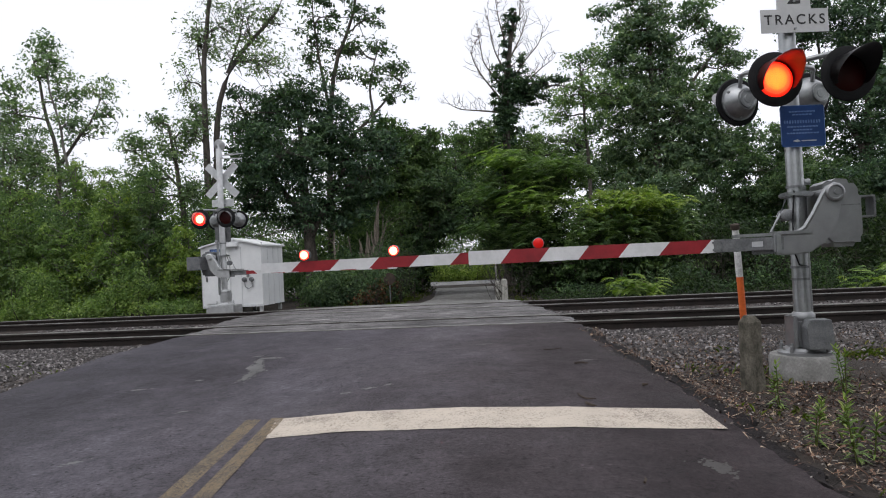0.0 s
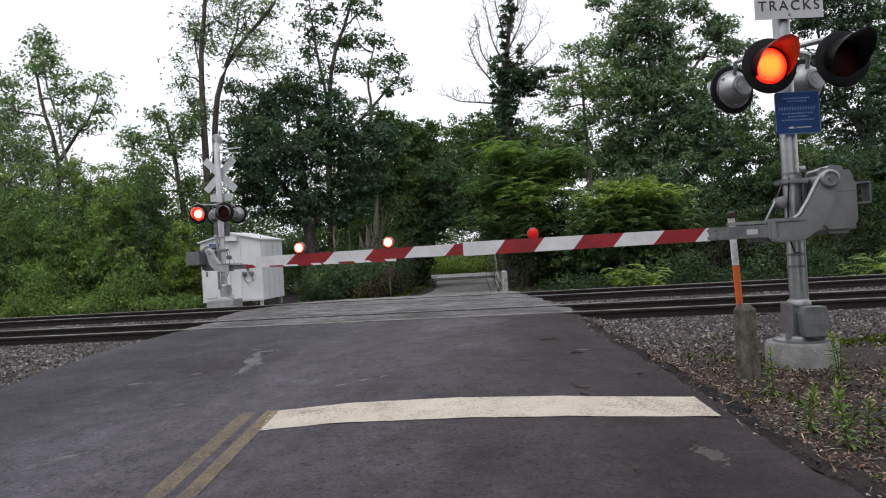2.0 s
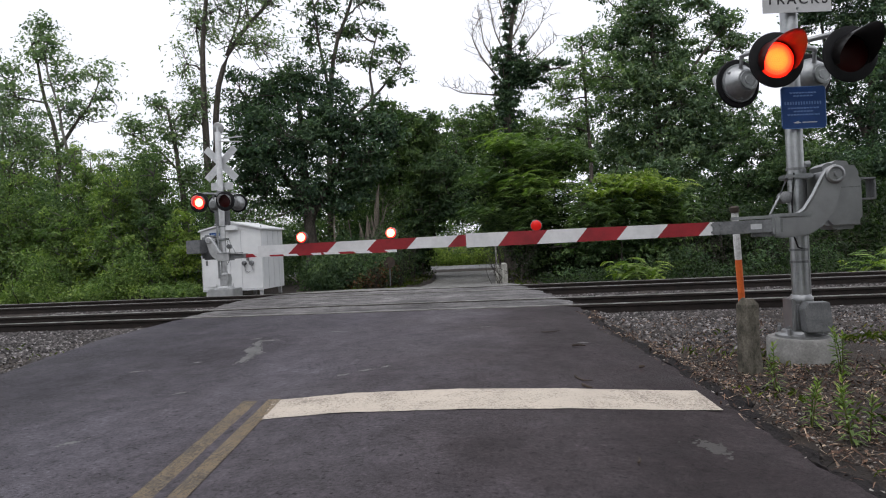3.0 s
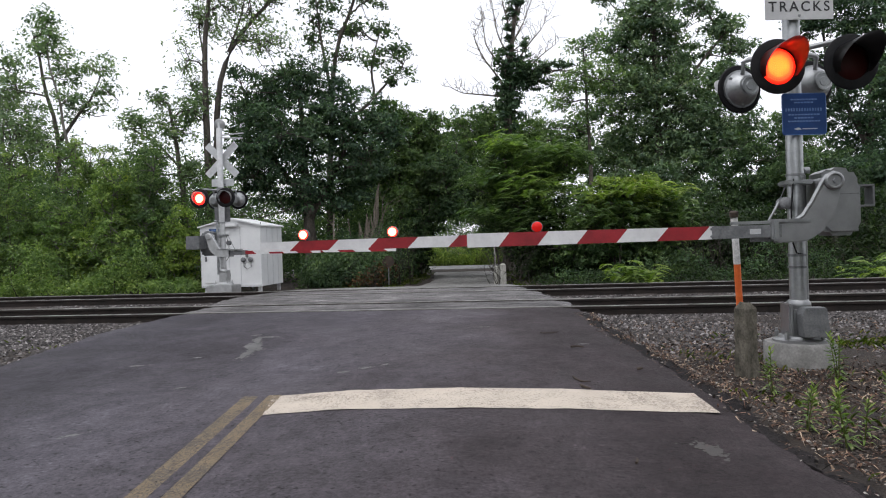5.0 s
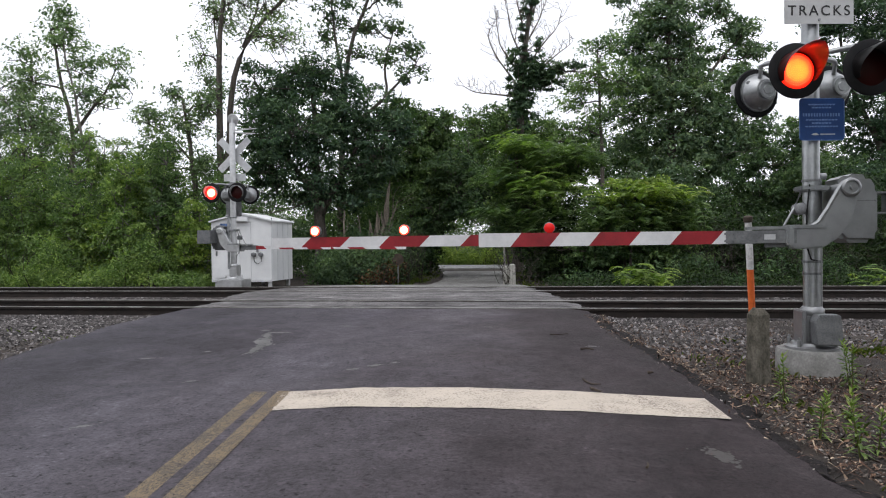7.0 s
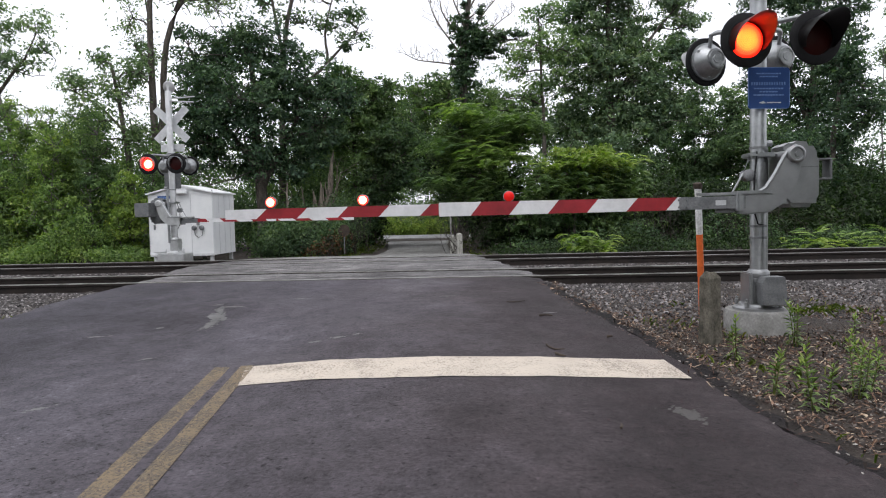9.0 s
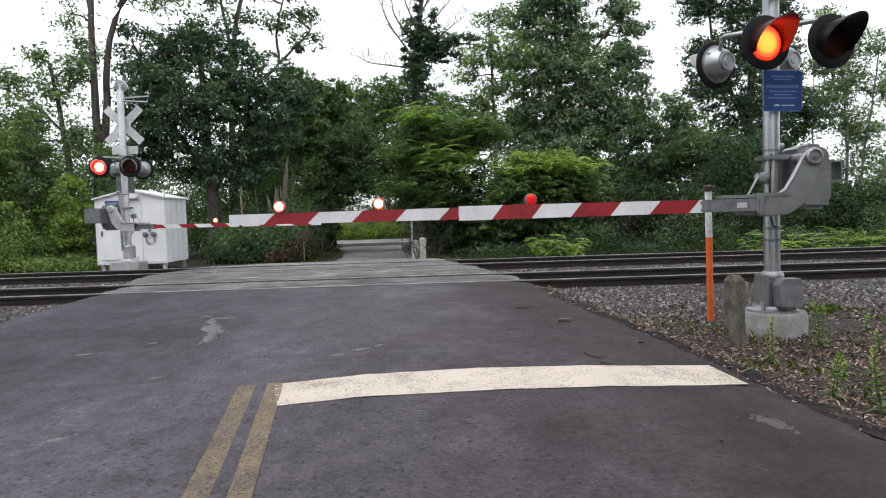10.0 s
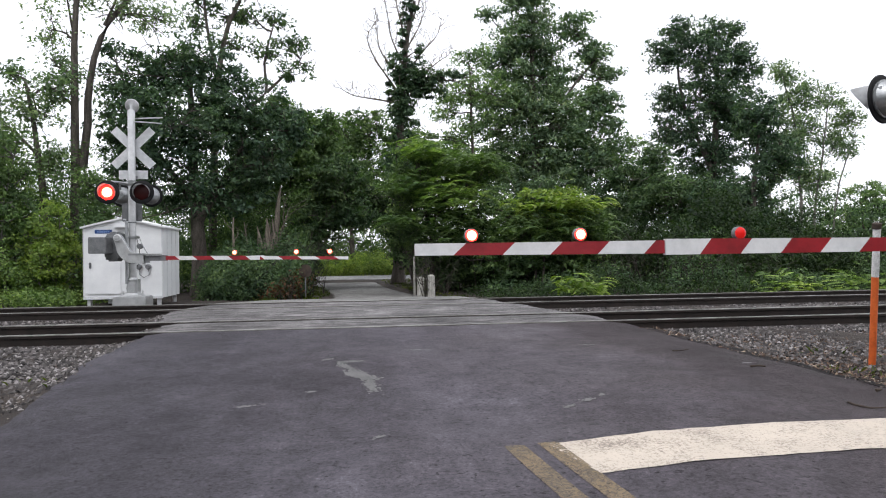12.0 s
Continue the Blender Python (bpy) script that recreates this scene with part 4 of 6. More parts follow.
    bm = bmesh.new()
    box(bm, 0.19, 0.52, -0.182, 0.2, 1.72 + dz, 1.735 + dz, 0.004)
    part("cover_seam", bm, M_DARK_CAST, mech, "cover seam", True)
    bm = bmesh.new()
    if near:
        for x0, x1, z0, z1 in ((0.55, 0.72, 1.8, 1.82), (0.55, 0.72, 1.6, 1.62), (0.7, 0.72, 1.62, 1.8)):
            box(bm, x0, x1, -0.06, 0.12, z0 + dz, z1 + dz, 0.005)
        part("counterweight_frame", bm, M_DARK_CAST, mech, "open metal bracket", True)
    else:
        box(bm, 0.36, 0.74, 0.2, 0.62, 1.5 + dz, 1.86 + dz, 0.012)
        part("counterweight", bm, M_DARK_CAST, mech, "square dark grey counterweight", True)
    side = -1 if near else 1
    P = Vector((0.18, 0.42 * side, 1.81 + dz))
    bm = bmesh.new()
    prism(bm, [(P.x + a, P.z + b + 0.03) for a, b in ((-0.06, 0.055), (-0.1, -0.01), (-0.27, -0.31), (-0.32, -0.352), (-0.54, -0.365), (-0.55, -0.565), (-0.46, -0.575), (-0.24, -0.56), (-0.1, -0.47), (0.0, -0.34), (0.04, -0.19), (0.085, -0.02), (0.06, 0.06), (0.0, 0.085))], 0.07, Matrix.Translation((0, P.y, 0)), 0.012)
    lathe(bm, [(0.085, 0.0), (0.085, 0.03), (0.07, 0.045), (0.06, 0.045), (0.055, 0.03), (0.02, 0.03), (0.02, 0.05), (0.0, 0.05)], 24, pose(P.x, P.y + 0.03 * side, P.z + 0.03, -90 * side), False)
    lathe(bm, [(0.05, 0), (0.05, 0.26)], 16, pose(P.x, P.y if near is False else P.y + 0.28, P.z + 0.03, 90))
    crank = part("arm_crank", bm, M_CAST if near else M_ALU_PAINT, t, "curved cast arm that carries the gate", True)
    bm = bmesh.new()
    tube(bm, [(P.x + a, P.y - 0.03, P.z + b + 0.03) for a, b in ((-0.52, -0.37), (-0.35, -0.36), (-0.28, -0.315), (-0.2, -0.19), (-0.11, -0.02), (-0.07, 0.045), (0.0, 0.078), (0.055, 0.055), (0.08, -0.01))], [0.019] * 9, 8)
    part("crank_rim", bm, M_GALV, crank, "bright raised rim of the arm", True)
    bm = bmesh.new()
    tube(bm, [(-0.3, -0.1, 1.48 + dz), (-0.19, -0.1, 1.68 + dz), (-0.13, -0.1, 1.83 + dz)], [0.012] * 3, 8)
    part("brace_rod", bm, M_GALV, t, "thin brace rod", True)
    bm = bmesh.new()
    lathe(bm, [(0.06, 0), (0.06, 0.12), (0.045, 0.13)], 16, pose(-0.14, -0.02, 1.66 + dz, 90))
    part("snubber", bm, M_DARK_CAST, t, "round dark buffer", True)
    bm = bmesh.new()
    box(bm, -0.13, 0.13, -0.12, 0.12, 1.84 + dz, 1.89 + dz, 0.012)
    part("mast_clamp", bm, M_GALV, t, "bolted clamp on the mast", True)
    bm = bmesh.new()
    tube(bm, [(-0.05, -0.1, 1.9 + dz), (-0.1, -0.16, 1.6 + dz), (-0.1, -0.15, 1.3 + dz), (-0.04, -0.1, 1.16 + dz), (0.05, -0.06, 1.14 + dz)], [0.008] * 5, 8)
    part("cable", bm, M_BLACK, t, "thin black cable", True)
    bm = bmesh.new()
    box(bm, arm_root - 0.02, P.x - 0.48, P.y - 0.055, P.y - 0.01, arm_z - 0.062, arm_z + 0.062, 0.004)
    box(bm, arm_root + 0.35, P.x - 0.56, P.y - 0.02, P.y + 0.03, arm_z - 0.1, arm_z - 0.062, 0.006)
    ch = part("arm_channel", bm, M_DARK_CAST, t, "grey metal channel holding the arm", True)
    bm = bmesh.new()
    box(bm, P.x - 0.92, P.x - 0.55, P.y - 0.04, P.y + 0.06, arm_z + 0.07, arm_z + 0.1, 0.003, pose(0, 0, 0, 0, 0, 0))
    box(bm, P.x - 0.57, P.x - 0.22, P.y - 0.05, P.y + 0.05, arm_z + 0.08, arm_z + 0.112, 0.003)
    part("cover_plate", bm, M_GALV, ch, "pale folded plate above the channel")
    bm = bmesh.new()
    box(bm, P.x - 0.575, P.x - 0.505, P.y - 0.08, P.y + 0.01, arm_z - 0.1, arm_z + 0.1, 0.02)
    part("end_collar", bm, M_GALV, ch, "bright rounded collar where the arm bolts on", True)
    bm = bmesh.new()
    box(bm, arm_root + 0.33, arm_root + 0.43, P.y - 0.058, P.y - 0.055, arm_z - 0.025, arm_z + 0.025)
    part("data_plate", bm, M_SIGN_BACK, ch, "small pale data plate")
    for xx in (arm_root - 0.02, arm_root + 0.06):
        for zz in (-0.035, 0.035):
            bm = bmesh.new()
            lathe(bm, [(0.012, 0), (0.01, 0.012)], 8, pose(xx, P.y - 0.055, arm_z + zz, 90))
            part("bolt", bm, M_DARK_CAST, ch, "", True)
    # the arm, lowered
    yy = P.y + 0.03 * side
    h0, h1, h2, h3 = sizes[:4]
    arm = part("gate_arm", box(bmesh.new(), arm_joint - 0.1, arm_joint + 0.12, yy - 0.005, yy + 0.005, arm_z - 0.03, arm_z + 0.03), M_WHITE, t, "red and white striped gate arm, lowered across the road")
    stripe_section("arm_section", arm, arm_joint, arm_root, yy, arm_z + sizes[4], arm_z, h1, h0, phases[0], (M_WHITE, M_RED), 0.045, 0.384)
    stripe_section("arm_section", arm, arm_tip, arm_joint - 0.005, yy + 0.004, arm_z + sizes[5], arm_z + sizes[4], h3, h2, phases[1], (M_WHITE, M_RED), 0.03, 0.42)
    for x, on in lamps_on_arm:
        arm_lamp(arm, x, yy + 0.01, arm_z + sizes[4] * 0.5 + 0.115, on, 0.08)
    return t


signal("galvanised crossing signal, one red lamp lit, striped gate lowered", pose(3.44, 7.4, -0.1), 2.95, 1.39, -0.92, -3.30, -5.50,
       {(-1, False): "near"}, ((-5.02, True), (-4.07, True), (-2.6, False)), True, (0.125, 0.14, 0.115, 0.1, 0.0, 0.0), (-1.01, -3.44), 20)
signal("grey crossing signal mast seen from behind, gate lowered", pose(-7.63, 17.6, 0.08, 0, 0, 180), 2.60, 1.13, -0.85, -2.9, -4.9,
       {(1, True): "far"}, ((-2.35, True), (-3.72, True), (-4.48, True)), False, (0.09, 0.09, 0.08, 0.07, -0.02, -0.05), (-1.1, -2.95))


# ---- posts and the hut ----
def marker_stake():
    t = thing("marker_stake", "orange plastic marker stake with white bands, leaning slightly in gravel", "marker post", pose(3.10, 8.14, -0.08, 9, -4.5, 0))
    bm = bmesh.new()
    lathe(bm, [(0.036, 0.0), (0.036, 1.04)], 16)
    part("stake", bm, M_ORANGE, t, "orange plastic tube", True)
    bm = bmesh.new()
    lathe(bm, [(0.037, 1.04), (0.037, 1.56)], 16)
    part("reflective_band", bm, M_BAND, t, "white reflective band", True)
    bm = bmesh.new()
    lathe(bm, [(0.03, 1.56), (0.048, 1.565), (0.048, 1.62), (0.03, 1.63)], 14)
    part("cap", bm, M_TWIG, t, "dark cap", True)


def concrete_post(name, label, x, y, z, w, h, turn, seed, tip=0.06, material=M_OLD_CONCRETE):
    rng = np.random.default_rng(seed)
    b = bmesh.new()
    lo = [(-w, -w), (w, -w), (w, w), (-w, w)]
    rings = []
    for k, (s, zz) in enumerate(((1.06, -0.15), (1.04, 0.1), (1.0, h * 0.35), (0.98, h * 0.7), (0.97, h - tip), (0.52, h - 0.006), (0.4, h))):
        rings.append([b.verts.new((px * s + rng.normal(0, w * 0.03), py * s + rng.normal(0, w * 0.03), zz + rng.normal(0, 0.004))) for px, py in lo])
    for p, q in zip(rings, rings[1:]):
        for i in range(4):
            b.faces.new((p[i], p[(i + 1) % 4], q[(i + 1) % 4], q[i]))
    b.faces.new(rings[-1])
    bmesh.ops.bevel(b, geom=b.edges[:], offset=w * 0.06, segments=1, affect="EDGES", clamp_overlap=True)
    ob = part(name, b, material)
    ob.matrix_world = pose(x, y, z, 0, 0, turn)
    return tagged(ob, label, "post")


marker_stake()
concrete_post("concrete_post", "short square weathered concrete post with pointed top", 2.74, 6.76, -0.07, 0.071, 0.7, 32, 4, 0.055)
concrete_post("wooden_post", "short pale weathered post beside the lane", -0.26, 22.1, -0.14, 0.085, 0.72, 20, 5, 0.04, M_POST)
concrete_post("wooden_post", "short pale weathered post beside the lane", -0.5, 23.0, -0.14, 0.08, 0.62, 40, 6, 0.03, M_POST)
concrete_post("wooden_post", "thin pale stake beside the lane", -0.62, 24.0, -0.16, 0.025, 1.3, 40, 7, 0.03, M_POST)


def hut():
    """Signal equipment hut: panelled walls, shallow gable roof, doors, meters, legs."""
    t = thing("equipment_hut", "white sheet-metal signal hut on short legs beside the tracks", "equipment hut", pose(-8.81, 20.6, -0.05, 0, 0, 0))
    w, dpt, h, z0 = 1.02, 1.75, 2.08, 0.17
    bm = bmesh.new()
    prism(bm, [(-w, z0), (w, z0), (w, h), (0, h + 0.24), (-w, h)], dpt, Matrix.Translation((0, dpt / 2, 0)))
    part("wall", bm, M_HUT, t, "white painted sheet-metal walls")
    for s in (-1, 1):
        bm = bmesh.new()
        prism(bm, [(0, h + 0.245), (s * (w + 0.06), h - 0.012), (s * (w + 0.06), h + 0.03), (0, h + 0.29)], dpt + 0.16, Matrix.Translation((0, dpt / 2, 0)))
        part("roof", bm, M_HUT, t, "shallow white metal roof")
    bm = bmesh.new()
    for a in (-w, -0.35, 0.32, w - 0.012):
        box(bm, a - 0.012, a + 0.012, -0.008, 0.0, z0, h - 0.02, 0.003)
    for a in (0.45, 0.9, 1.35):
        box(bm, w, w + 0.008, a - 0.012, a + 0.012, z0, h - 0.02, 0.003)
    box(bm, -w - 0.004, w + 0.004, -0.02, 0, z0 - 0.02, z0 + 0.05, 0.004)
    part("seam", bm, M_HUT_TRIM, t, "folded sheet seams")
    bm = bmesh.new()
    box(bm, -0.92, -0.06, -0.03, -0.001, z0 + 0.12, h - 0.18, 0.008)
    door = part("door", bm, M_HUT, t, "white flush metal door")
    bm = bmesh.new()
    box(bm, -0.86, -0.82, -0.07, -0.03, 1.0, 1.14, 0.008)
    box(bm, -0.87, -0.81, -0.036, -0.03, 0.99, 1.15, 0.004)
    part("handle", bm, M_DARK_CAST, door, "dark metal door handle")
    bm = bmesh.new()
    box(bm, -0.72, -0.28, -0.012, -0.0015, 1.93, 2.03)
    plate = part("name_plate", bm, M_BLUE, t, "small blue plate above the door")
    bm = bmesh.new()
    for i in range(6):
        box(bm, -0.66 + i * 0.055, -0.62 + i * 0.055, -0.0135, -0.012, 1.955, 2.005)
    part("print_line", bm, M_BAR, plate, "line of pale print")
    bm = bmesh.new()
    box(bm, -0.2, 0.25, -0.14, 0.0, h + 0.0, h + 0.11, 0.01)
    part("vent_hood", bm, M_HUT, t, "white vent hood under the gable")
    for x in (0.42, 0.66):
        bm = bmesh.new()
        lathe(bm, [(0.07, 0.0), (0.075, 0.03), (0.075, 0.07), (0.05, 0.1), (0.0, 0.105)], 16, pose(x, -0.005, 1.02, 90))
        tube(bm, [(x, -0.03, 0.97), (x + 0.02, -0.04, 0.8), (0.54, -0.03, 0.72)], [0.012] * 3, 8)
        part("meter", bm, M_DARK_CAST, t, "round grey meter with conduit", True)
    bm = bmesh.new()
    box(bm, 0.5, 0.58, -0.06, 0, 1.1, 1.24, 0.01)
    part("switch_box", bm, M_CAST, t, "small grey switch box")
    for x in (-0.9, 0.0, 0.9):
        for y in (0.1, dpt - 0.1):
            bm = bmesh.new()
            box(bm, x - 0.05, x + 0.05, y - 0.05, y + 0.05, -0.15, z0, 0.006)
            part("leg", bm, M_HUT_TRIM, t)
    for x in (-w + 0.02, w - 0.02):
        bm = bmesh.new()
        lathe(bm, [(0.014, h), (0.014, h + 0.1), (0.02, h + 0.11)], 8, Matrix.Translation((x, 0.03, 0)))
        part("lifting_eye", bm, M_DARK_CAST, t)


hut()


def round_sign(x, y, z):
    t = thing("round_sign", "grey back of a small round sign on a thin post", "road sign", pose(x, y, z))
    bm = bmesh.new()
    lathe(bm, [(0.02, -0.2), (0.02, 0.95)], 8)
    part("post", bm, M_DARK_CAST, t)
    bm = bmesh.new()
    lathe(bm, [(0.2, 0), (0.2, 0.006)], 24, pose(0, -0.02, 0.86, 90))
    part("plate", bm, M_TWIG, t, "round grey metal plate")


round_sign(-4.1, 22.4, -0.12)


# ---- trees and bushes ----
def flowing(points, rng, n=9, wob=0.02):
    """A bent limb that passes near its turning points (x, z), with small kinks."""
    P = np.array([(x, 0.0, z) for x, z in points], float)
    d = np.concatenate([[0], np.cumsum(np.linalg.norm(np.diff(P, axis=0), axis=1))])
    u = np.linspace(0, d[-1], n)
    Q = np.stack([np.interp(u, d, P[:, i]) for i in range(3)], 1)
    Q[1:-1] = Q[1:-1] * 0.6 + (Q[:-2] + Q[2:]) * 0.2
    w = rng.normal(size=(n, 3)) * wob * d[-1] * np.array([0.5, 1.0, 0.2])
    w[0] = 0
    return Q + np.cumsum(w, 0) * 0.25


def grown(name, label, at, trunks, blobs, lai, leaf, clump, leaves, bark, seed, twigs=1, flat=0.8):
    """A tree: trunks (radius, turning points), a limb into each mass of the crown (dx, dz, rx, rz), twigs to every spray of leaves."""
    rng = np.random.default_rng(seed)
    t = thing(name, label, "shrub" if "bush" in name else "tree", pose(*at))
    wood, joints = [], []
    for r, pts in trunks:
        pts = [(pts[0][0], -0.2 if pts[0][1] < 0.6 else pts[0][1])] + pts[1:]
        Q = flowing(pts, rng, 14)
        rad = r * np.linspace(1.0, 0.3, 14) ** 1.1
        rad[0] *= 1.3
        wood.append(tube_arrays(Q, rad, 8))
        joints.append(Q[4:])
    C = []
    for dx, dz, rx, rz in blobs:
        rx, rz = rx * 1.06, rz * 1.06
        ry = max(0.6, 0.75 * max(rx, min(rz, 2.0)))
        mid = np.array([dx, rng.normal() * 0.25 * ry, dz])
        J = np.concatenate(joints)
        cost = ((J - mid) ** 2).sum(1) + 3.0 * np.maximum(0, J[:, 2] - dz + 0.3) ** 2
        Q = curve_pts(J[np.argmin(cost)], mid, rng, 0.1, 7)
        wood.append(tube_arrays(Q, np.linspace(0.05, 0.02, 7), 5))
        fresh = [Q[3:]]
        for _ in range(5):
            e = mid + rng.normal(size=3) * np.array([rx, ry, rz]) * 0.5
            q = curve_pts(Q[rng.integers(3, 7)], e, rng, 0.14, 5)
            wood.append(tube_arrays(q, np.linspace(0.026, 0.011, 5), 4))
            fresh.append(q[1:])
        F = np.concatenate(fresh)
        joints.append(Q[3:])
        k = max(5, int(lai * math.pi * rx * rz / (0.16 * leaf * leaf) / 42))
        d = rng.normal(size=(k, 3))
        d /= np.linalg.norm(d, axis=1)[:, None]
        c = mid + d * np.array([rx, ry, rz]) * (rng.uniform(0, 1, k) ** 0.42 * rng.uniform(0.8, 1.15, k))[:, None]
        c[:, 2] = np.maximum(c[:, 2], 0.25)
        for e in c[:: max(1, k // 60)]:
            j = F[np.argmin(((F - e) ** 2).sum(1))]
            wood.append(tube_arrays(curve_pts(j, e, rng, 0.12, 4), np.linspace(0.014, 0.005, 4), 3))
            for _ in range(twigs - 1):
                wood.append(tube_arrays(curve_pts(j, e + rng.normal(size=3) * 0.4, rng, 0.12, 4), np.linspace(0.012, 0.004, 4), 3))
        C.append(c)
    v, q = joined(wood)
    mesh_of("trunk", v, q, bark, t, "", True)
    C = np.concatenate(C)
    per = 42
    n = len(C) * per
    own = clump * rng.uniform(0.55, 1.35, len(C))
    O = rng.normal(size=(n, 3))
    O /= np.linalg.norm(O, axis=1)[:, None]
    O[:, 2] = np.where(O[:, 2] < -0.2, -O[:, 2], O[:, 2])
    P = np.repeat(C, per, 0) + O * (np.repeat(own, per) * rng.uniform(0.1, 1.0, n) ** 0.6)[:, None] * np.array([1, 1, flat])
    P[:, 2] = np.maximum(P[:, 2], 0.03)
    v, q = leaf_arrays(rng, P, leaf, 0.55, 0.3, O * 0.8)
    mesh_of("crown", v, q, leaves, t)
    return t


def snag():
    """A dying tree: ivy wraps the trunk, bare curving limbs stand out against the sky."""
    rng = np.random.default_rng(21)
    t = grown("ivy_clad_tree", "half-dead tall tree, trunk wrapped in dark ivy, bare twigs above", (-0.61, 34.0, -0.3),
              [(0.3, [(0, -0.2), (0.2, 6.0), (0.3, 9.0), (0.45, 11.5), (0.6, 12.8), (0.9, 13.7)])],
              [(0.87, 13.5, 0.4, 0.36), (0.58, 12.8, 0.28, 0.55), (0.42, 11.7, 0.18, 0.7), (0.3, 10.4, 0.6, 0.8), (1.0, 9.9, 1.0, 0.8), (1.6, 9.6, 0.8, 0.65), (2.2, 10.05, 0.45, 0.24), (3.1, 10.1, 0.5, 0.2), (0.3, 9.2, 0.85, 0.8), (0.27, 8.0, 0.75, 1.1), (1.2, 11.3, 0.16, 0.55), (0.3, 6.0, 0.7, 1.2)],
              3.6, 0.17, 0.3, L_DARK, M_BARK, 21)
    limbs = [[(0.1, 9.4), (-0.9, 10.8), (-1.35, 11.8), (-1.2, 12.4), (-0.8, 12.7)], [(0.2, 8.8), (-1.2, 9.0), (-2.0, 9.1), (-2.7, 9.5)], [(0.4, 10.6), (-0.2, 12.1), (-0.35, 13.4)],
             [(0.4, 10.0), (1.5, 11.5), (2.1, 12.1), (2.3, 12.9)], [(0.45, 11.2), (1.1, 12.3), (1.55, 13.4)], [(0.3, 9.9), (-0.75, 11.4), (-0.95, 13.0)], [(0.5, 12.0), (0.15, 13.5), (0.05, 14.6)], [(0.9, 9.8), (2.1, 10.8), (2.7, 11.2)], [(0.7, 12.5), (1.2, 13.6), (1.3, 14.5)]]
    wood = []
    for k in limbs:
        Q = flowing(k, rng, 12, 0.015)
        wood.append(tube_arrays(Q, np.linspace(0.055, 0.014, 12), 5))
        for j in range(2, 12):
            for _ in range(2):
                e = Q[j] + np.array([rng.normal() * 0.35 + 0.1 * np.sign(Q[j][0]), rng.normal() * 0.3, rng.uniform(0.15, 0.9)])
                w = curve_pts(Q[j], e, rng, 0.16, 6)
                wood.append(tube_arrays(w, np.linspace(0.016, 0.007, 6), 3))
                e2 = w[3] + np.array([rng.normal() * 0.25, 0, rng.uniform(0.1, 0.45)])
                wood.append(tube_arrays(curve_pts(w[3], e2, rng, 0.1, 4), np.linspace(0.011, 0.006, 4), 3))
    v, q = joined(wood)
    mesh_of("bare_limb", v, q, M_DEAD, t, "bare grey-brown dead limbs", True)


def broken_trunk(x, y, z):
    rng = np.random.default_rng(17)
    t = thing("broken_tree", "tall broken dead trunk, bleached and splintered at the top", "tree stump", pose(x, y, z))
    wood = [tube_arrays(curve_pts((0, 0, -0.2), (0.1, 0.05, 2.15), rng, 0.02, 8), np.array([0.42, 0.34, 0.3, 0.28, 0.27, 0.26, 0.24, 0.15]), 12)]
    # torn staves of uneven height round the break, and one long spire
    for dx, dy, top, r, lean in ((-0.16, 0.0, 2.45, 0.1, -0.12), (0.02, -0.14, 2.75, 0.1, 0.05), (0.2, 0.0, 2.35, 0.12, 0.2), (0.14, 0.1, 3.95, 0.12, 0.42), (0.1, -0.1, 3.1, 0.07, 0.3)):
        p = curve_pts((dx * 0.7, dy, 0.9), (dx + lean, dy, top), rng, 0.03, 8)
        wood.append(tube_arrays(p, r * np.array([1.2, 1.15, 1.1, 1.0, 0.85, 0.7, 0.5, 0.12]), 7))
        for _k in range(4):
            e = p[5] + rng.normal(size=3) * np.array([0.05, 0.05, 0.1])
            wood.append(tube_arrays(curve_pts(e - np.array([0, 0, 0.3]), e + np.array([rng.normal() * 0.04, 0, rng.uniform(0.08, 0.3)]), rng, 0.02, 4), [0.035, 0.03, 0.02, 0.005], 4))
    v, q = joined(wood)
    mesh_of("trunk", v, q, M_DEAD, t, "", True)
    side = []
    for a, e, r in (((-0.3, 0, 0.3), (-0.75, 0.1, 2.6), 0.05), ((-1.0, -1.5, -0.1), (-0.85, -1.4, 2.7), 0.07), ((0.3, 0, 1.2), (0.95, 0.1, 3.3), 0.035), ((0.2, 0, 1.0), (0.6, 0.0, 3.6), 0.03)):
        p = curve_pts(a, e, rng, 0.05, 7)
        side.append(tube_arrays(p, np.linspace(r, r * 0.35, 7), 5))
        for j in (3, 4, 5):
            side.append(tube_arrays(curve_pts(p[j], p[j] + np.array([rng.normal() * 0.3, 0, rng.uniform(0.2, 0.6)]), rng, 0.1, 4), [0.016, 0.013, 0.01, 0.005], 3))
    v, q = joined(side)
    mesh_of("dead_stem", v, q, M_DEAD, t, "", True)


